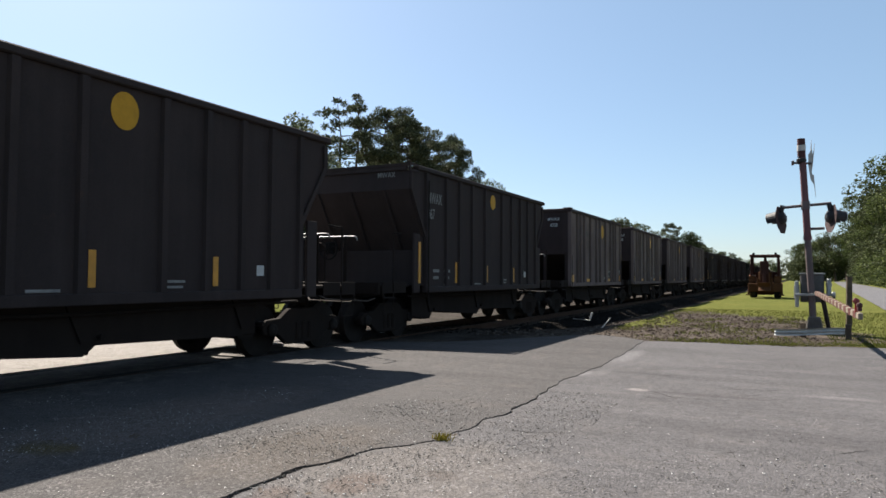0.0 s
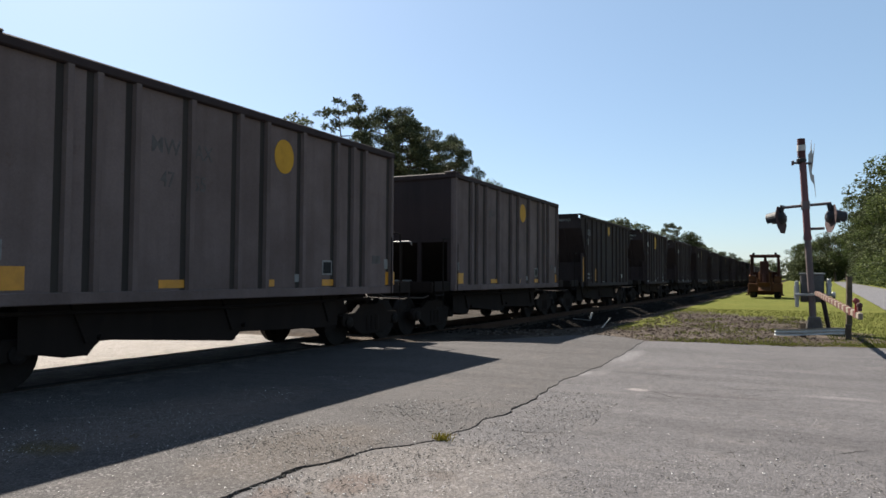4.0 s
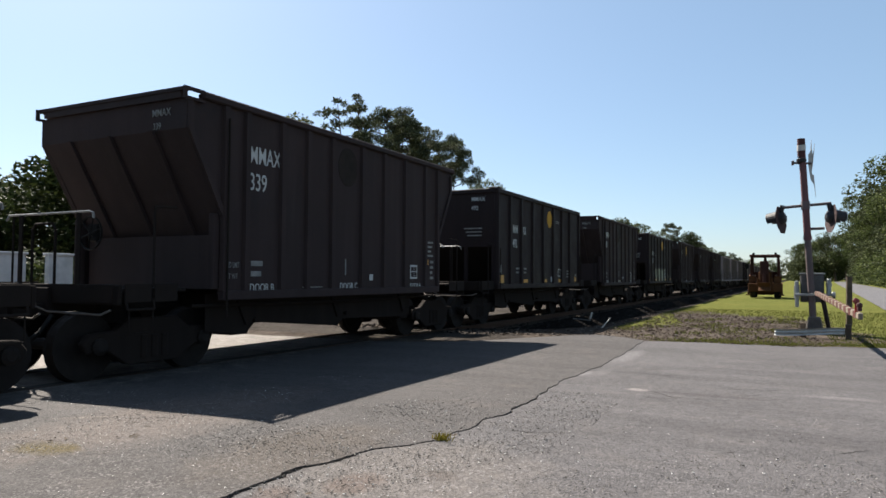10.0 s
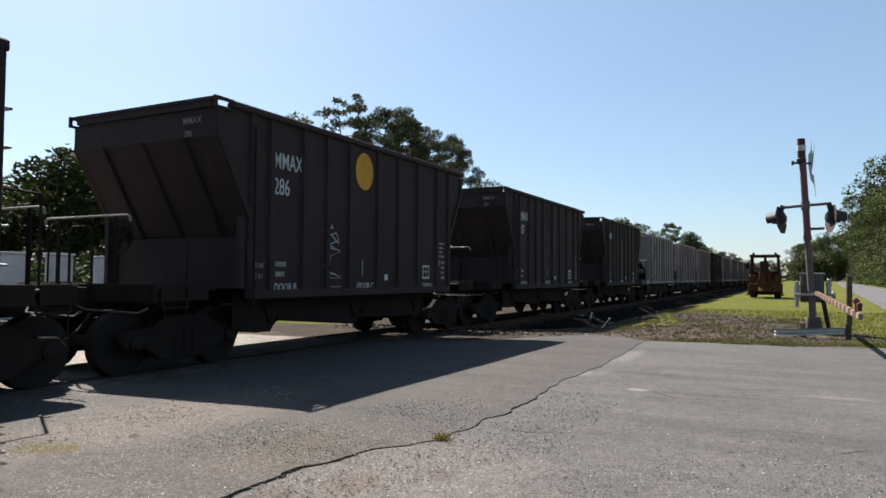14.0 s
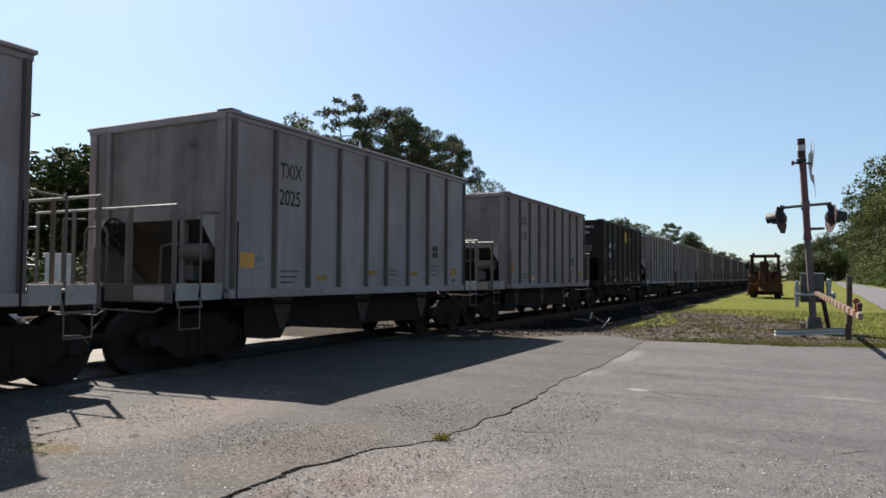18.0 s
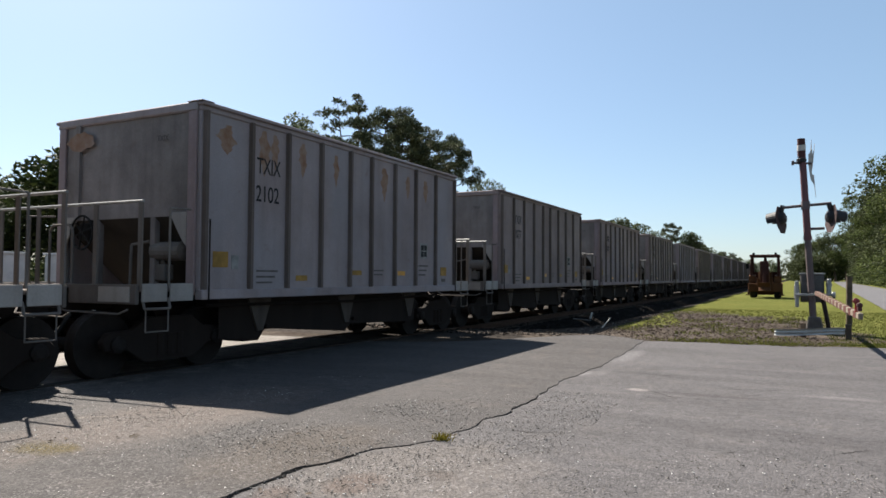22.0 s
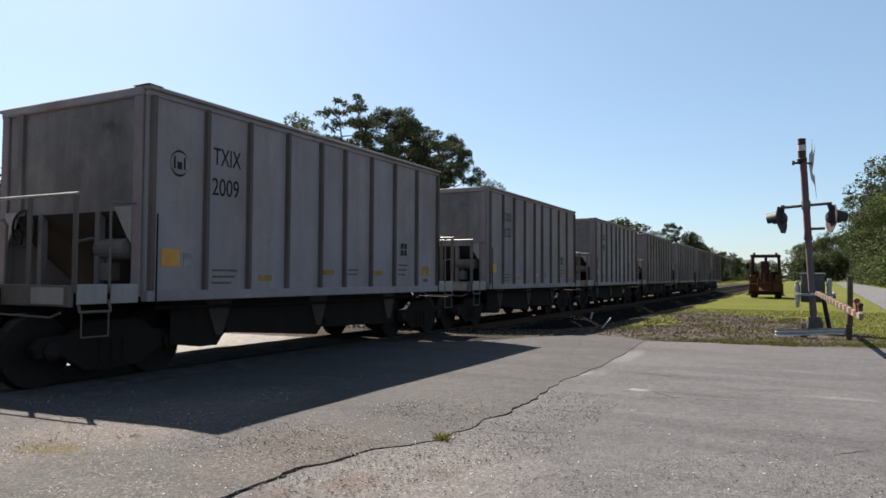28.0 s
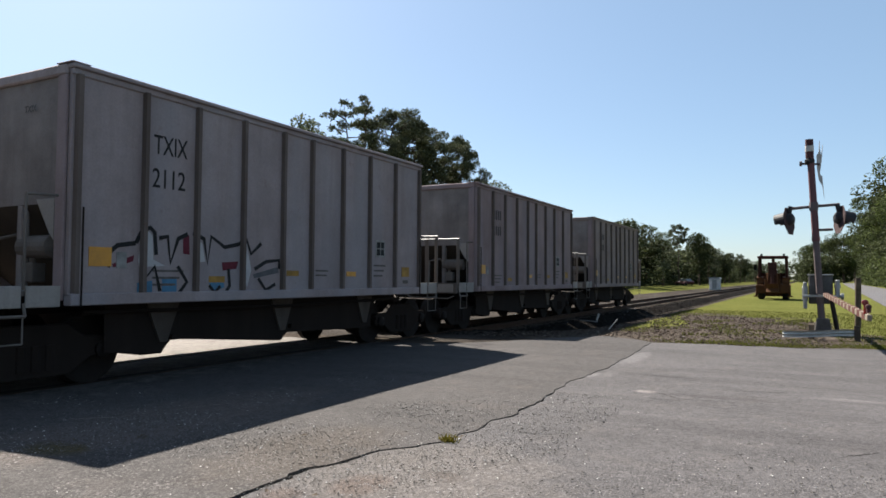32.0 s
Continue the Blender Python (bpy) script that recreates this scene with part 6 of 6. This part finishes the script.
        disc(car, 4.59, 3.15, 0.20 if num else 0.24, YELLOW, "yellow painted dot")
        for y, h in ((0.40, 0.92), (2.25, 0.5), (4.14, 0.45), (6.1, 0.42)):
            on_side(car, y, 0.95, 0.10, h, ORANGE, "reflector_strip", label="tall yellow reflector strip")
        bars(car, 1.1, 1.2, 2, 0.3, WHITE_FADED, 0.16, 0.07)
        bars(car, 1.65, 1.2, 3, 0.3, WHITE_FADED, 0.16, 0.07)
        bars(car, 3.4, 0.9, 1, 0.4, WHITE_FADED)
        bars(car, 7.0, 1.1, 1, 0.16, WHITE, 0.1, 0.16)
        bars(car, 5.3, 1.0, 2, 0.3, WHITE_FADED)
        end_words(car, mark, 0.75, 3.28, 0.17, WHITE_FADED, -0.012)
    else:
        side_words(car, mark[:2], 2.18, 2.72, 0.30, INK_FADED, 0.9)
        side_words(car, mark[2:], 2.92, 2.72, 0.30, INK_FADED, 0.8)
        if num:
            side_words(car, num[:2], 2.34, 2.28, 0.30, INK_FADED, 0.8)
            side_words(car, num[2:], 2.9, 2.28, 0.30, INK_FADED, 0.8)
        disc(car, 4.80, 3.05, 0.28, YELLOW, "yellow painted dot")
        for y, w, h in ((0.2, 0.38, 0.26), (2.35, 0.42, 0.11), (4.35, 0.25, 0.11), (5.85, 0.4, 0.11), (7.95, 0.34, 0.26)):
            on_side(car, y, 0.93, w, h, ORANGE, label="orange reflector plate")
        on_side(car, 0.2, 1.25, 0.13, 0.22, WHITE_FADED)
        fr = on_side(car, 5.85, 1.12, 0.28, 0.26, WHITE_FADED, "stencil_box")
        part("stencil", Shape().box(1.5815, 1.5835, 5.88, 6.1, 1.15, 1.35), INK, fr)
        on_side(car, 5.1, 1.0, 0.22, 0.13, WHITE_FADED)
        on_side(car, 7.45, 1.35, 0.3, 0.16, INK_FADED)
        on_side(car, 7.9, 1.25, 0.13, 0.2, WHITE_FADED)
        if num:
            end_words(car, mark, 0.75, 3.20, 0.17, WHITE)
            end_words(car, num, 0.85, 2.98, 0.17, WHITE)
        bars_end(car, -0.1, 0.98, 1)


def bars_end(car, x, z, n):
    for i in range(n):
        part("small_print", Shape().box(x + 0.05 * i, x + 0.55, -0.06, -0.055, z - i * 0.1, z - i * 0.1 + 0.035), WHITE_FADED, car)


def graffiti_bubbles(car):
    """Cream bubble shapes low on the side."""
    for y, w, z, h in ((2.12, 0.42, 1.16, 0.46), (2.52, 0.2, 0.88, 0.36), (2.74, 0.82, 0.86, 0.86), (3.5, 0.5, 0.88, 0.76), (4.05, 0.5, 0.86, 0.78), (4.6, 0.42, 0.88, 0.72), (5.0, 0.55, 0.88, 0.80)):
        pts = []
        for i in range(26):
            a = 2 * math.pi * i / 26
            c, s = math.cos(a), math.sin(a)
            k = 1 + 0.12 * wob(c * 2 + y, s * 2, 1.3)
            pts.append((y + w / 2 + 0.52 * k * w * math.copysign(abs(c) ** 0.5, c), z + h / 2 + 0.5 * k * h * math.copysign(abs(s) ** 0.6, s)))
        part("graffiti", blot(pts, 1.5775 + 0.0004 * int(y * 2)), CREAM, car, "cream spray-painted graffiti")
    for pts in ([(2.62, 1.34), (2.85, 1.38)], [(3.06, 1.5), (3.05, 1.3), (3.1, 1.25)], [(3.45, 0.95), (3.47, 1.2)], [(4.45, 1.65), (4.47, 1.2)], [(5.15, 1.35), (5.4, 1.45)]):
        part("graffiti", stroke(pts, 0.06, 1.5815), SPRAY_GREY, car)
    for i in range(4):
        part("graffiti", stroke([(5.5 + 0.12 * i, 1.5), (5.54 + 0.12 * i, 1.75), (5.6 + 0.12 * i, 1.58)], 0.025, 1.5775), SPRAY_WHITE, car)
    part("graffiti", stroke([(5.5, 1.42), (5.75, 1.42), (5.75, 1.1), (5.5, 1.1)], 0.03, 1.5775), SPRAY_WHITE, car)


def graffiti_wild(car):
    """Loose dark outlines with pale, maroon and blue fills."""
    lines = [[(0.54, 1.22), (0.45, 1.29), (0.49, 1.37), (0.63, 1.48), (0.89, 1.52)], [(0.89, 1.52), (0.96, 1.65), (1.10, 1.73), (1.17, 1.67), (1.20, 1.38)],
             [(1.24, 1.60), (1.38, 1.63), (1.43, 1.28), (1.55, 1.61), (1.71, 1.68)], [(1.80, 1.70), (2.00, 1.63), (2.07, 1.29), (2.13, 1.67), (2.39, 1.53), (2.65, 1.58), (2.83, 1.66), (2.93, 1.45), (3.15, 1.62)],
             [(3.01, 1.22), (3.26, 1.34), (3.56, 1.37), (3.56, 1.23)]]
    fills = [(SPRAY_RED, [(0.56, 1.25), (0.87, 1.37), (0.86, 1.29), (0.58, 1.21)]), (SPRAY_RED, [(1.63, 1.64), (1.74, 1.67), (1.75, 1.40), (1.64, 1.41)]),
             (SPRAY_RED, [(2.34, 1.31), (2.67, 1.33), (2.63, 1.22), (2.36, 1.19)]), (SPRAY_WHITE, [(0.93, 1.30), (0.98, 1.60), (1.08, 1.68), (1.14, 1.62), (1.16, 1.32), (1.35, 1.24), (0.95, 1.22)]),
             (SPRAY_WHITE, [(1.82, 1.64), (1.97, 1.57), (2.03, 1.31), (1.84, 1.30)]), (SPRAY_WHITE, [(2.72, 1.58), (2.84, 1.60), (2.94, 1.20), (2.86, 0.95), (2.74, 1.2)]),
             (SPRAY_GREY, [(2.97, 1.14), (3.52, 1.26), (3.56, 1.17), (3.01, 1.08)]), (SPRAY_BLUE, [(0.92, 1.02), (1.15, 1.05), (1.15, 0.90), (0.92, 0.90)]), (SPRAY_BLUE, [(1.30, 1.10), (1.54, 1.10), (1.54, 0.90), (1.30, 0.90)]),
             (SPRAY_BLUE, [(2.10, 1.02), (2.36, 1.12), (2.40, 0.95), (2.18, 0.88)])]
    for k, (mat, pts) in enumerate(fills):
        part("graffiti", blot(pts, 1.5772 + 0.0002 * k), mat, car, "white, maroon and blue spray-painted graffiti")
    for pts in lines:
        part("graffiti", stroke(pts, 0.06, 1.580), INK, car)
    for pts in ([(0.98, 1.23), (0.96, 0.99), (1.18, 1.23), (1.27, 0.91)], [(1.55, 1.24), (1.71, 1.03), (1.58, 0.88)], [(2.11, 0.98), (2.21, 0.88), (2.32, 0.97)], [(2.47, 1.22), (2.50, 0.97), (2.43, 0.89)],
                [(3.09, 1.08), (3.26, 0.90), (3.48, 0.99)]):
        part("graffiti", stroke(pts, 0.055, 1.581), INK, car)


def graffiti_scribble(car):
    r = random.Random(8)
    for k in range(5):
        pts = [(2.55 + r.uniform(0, 0.55), 1.0 + 0.2 * k + r.uniform(0, 0.3)) for _ in range(7)]
        part("graffiti", stroke(pts, 0.025, 1.5775 + 0.0005 * k), SPRAY_WHITE, car, "thin white spray scribble")


LABELS = {"grey": "weathered light grey ribbed open-top hopper car with sooty ends", "box": "black flat-ended open-top hopper car with white lettering",
          "slant": "sooty black open-top hopper car with inward-sloping ends", "dusty": "dust-grey ribbed hopper car with black ends",
          "long": "black slope-ended hopper car with yellow reflector strips"}
# front of each car along the train, in units of U; kind; mark; number; dot
TRAIN = [(0.450, "long", "MWAX", "", ""), (1.507, "long", "MWAX", "067", ""), (2.570, "dusty", "MWAX", "4758", ""), (3.550, "dusty", "MWAX", "4705", ""),
         (4.530, "dusty", "MWAX", "4755", ""), (5.526, "dusty", "MWAX", "", ""), (6.522, "long", "MWAX", "1002", ""), (7.603, "slant", "MMAX", "291", "bright"),
         (8.600, "slant", "MMAX", "223", "dark"), (9.593, "slant", "MMAX", "314", "dim"), (10.592, "slant", "MMAX", "339", "dark"), (11.585, "box", "MMAX", "492", ""),
         (12.577, "slant", "MMAX", "348", "dark"), (13.563, "box", "MMAX", "468", ""), (14.565, "slant", "MMAX", "286", "bright"), (15.560, "slant", "MMAX", "207", "dark"),
         (16.555, "slant", "MMAX", "", "dark"), (17.552, "grey", "", "2045", ""), (18.550, "grey", "", "2025", ""), (19.539, "grey", "", "2145", ""), (20.525, "box", "MMAX", "476", ""),
         (21.512, "grey", "", "2154", ""), (22.501, "grey", "", "2102", ""), (23.494, "grey", "", "2077", ""), (24.487, "grey", "", "2030", ""), (25.484, "grey", "", "2194", ""),
         (26.483, "grey", "", "", ""), (27.488, "grey", "", "", ""), (28.491, "grey", "", "2009", ""), (29.487, "grey", "", "2123", ""), (30.484, "grey", "", "2198", ""),
         (31.481, "grey", "", "2115", ""), (32.484, "grey", "", "2112", ""), (33.480, "grey", "", "", ""), (34.475, "grey", "", "", "")]


def run(t):
    """How far the train has rolled at t seconds, in units of U; it gathers a little speed."""
    return 0.952 * t + 0.0012 * t * t


def place(q, t):
    return pose(TRACK_X, U * (q - 0.3418 - run(t)), BODY_Z)


CARS, FIRST = [], {}
for q, kind, mark, num, dot in TRAIN:
    FIRST.setdefault(kind, []).append(q)
PROTO = {}
for q, kind, mark, num, dot in TRAIN:
    if kind not in PROTO:
        PROTO[kind] = car_slant(kind, place(q, 0)) if kind in ("slant", "long") else car_box(kind, place(q, 0))
for i, (q, kind, mark, num, dot) in enumerate(TRAIN):
    last = q == FIRST[kind][-1]
    car = PROTO[kind] if last else copy_thing(PROTO[kind], place(q, 0))
    car.matrix_basis = place(q, 0)
    CARS.append((car, q))
for (car, q), (_, kind, mark, num, dot), i in zip(CARS, TRAIN, range(99)):
    words = LABELS[kind]
    if kind == "grey":
        dress_grey(car, num, i, num == "2009")
        if num == "2102":
            words = "light grey ribbed hopper car with rust stains below the rim"
            for k, (y, z, w, h) in enumerate(((0.5, 3.1, 0.20, 0.22), (1.3, 3.02, 0.13, 0.36), (1.55, 3.08, 0.09, 0.28), (2.25, 3.05, 0.10, 0.3), (3.2, 3.0, 0.08, 0.3), (4.85, 2.95, 0.13, 0.35), (5.8, 3.0, 0.10, 0.25), (6.6, 3.0, 0.12, 0.25))):
                rust_patch(car, y, z, w, h, k)
        if num == "2198":
            rust_patch(car, 0.4, 3.15, 0.16, 0.16, 4)
        if num in ("2154", "2102"):
            smear = Shape()
            at = -0.98 if num == "2102" else 1.15
            rim = [(at + 0.30 * (1 + 0.35 * wob(i, 3, 0.9)) * math.cos(i * 0.314), 3.18 + 0.15 * (1 + 0.4 * wob(i, 7, 0.9)) * math.sin(i * 0.314)) for i in range(20)]
            smear.face_set([(a, -0.004 if num == "2154" else -0.054, b) for a, b in rim], [tuple(range(20))])
            part("rust_stain", smear, RUST, car, "orange rust smear on the end wall")
        if num == "2154":
            part("end_hatch", Shape().box(0.05, 0.22, -0.06, -0.045, 2.72, 2.98), IRON, car, "dark rectangular hole cover")
        if num == "2112":
            words = "light grey ribbed hopper car with spray-painted graffiti"
            graffiti_wild(car)
        tint = (GREY, GREY_BROWN, GREY_DARK, GREY_BROWN, GREY, GREY_DARK)[(i * 5 + i // 3) % 6]
        if num in ("2102", "2045", "2154", "2112", "2009", "2025"):
            tint = GREY
        if num == "2077":
            tint = GREY_BROWN
        for o in car.children_recursive:
            if o.name.startswith(("side_wall", "top_rail", "end_rail", "side_sill")):
                o.material_slots[0].link = "OBJECT"
                o.material_slots[0].material = tint
        if i == 27:
            words = "tan-stained ribbed open-top hopper car"
            for o in car.children_recursive:
                if o.name.startswith("side_wall"):
                    o.material_slots[0].material = TAN
    else:
        dress_black(car, kind, mark, num, dot)
        if num == "468":
            words = "black flat-ended hopper car with cream graffiti"
            graffiti_bubbles(car)
        if num == "286":
            graffiti_scribble(car)
    tagged(car, words)


def motions():
    for car, q in CARS:
        walk(car, [(t, place(q, t)) for t in (0, 4, 8, 12, 16, 20, 24, 28, 32)])


motions()
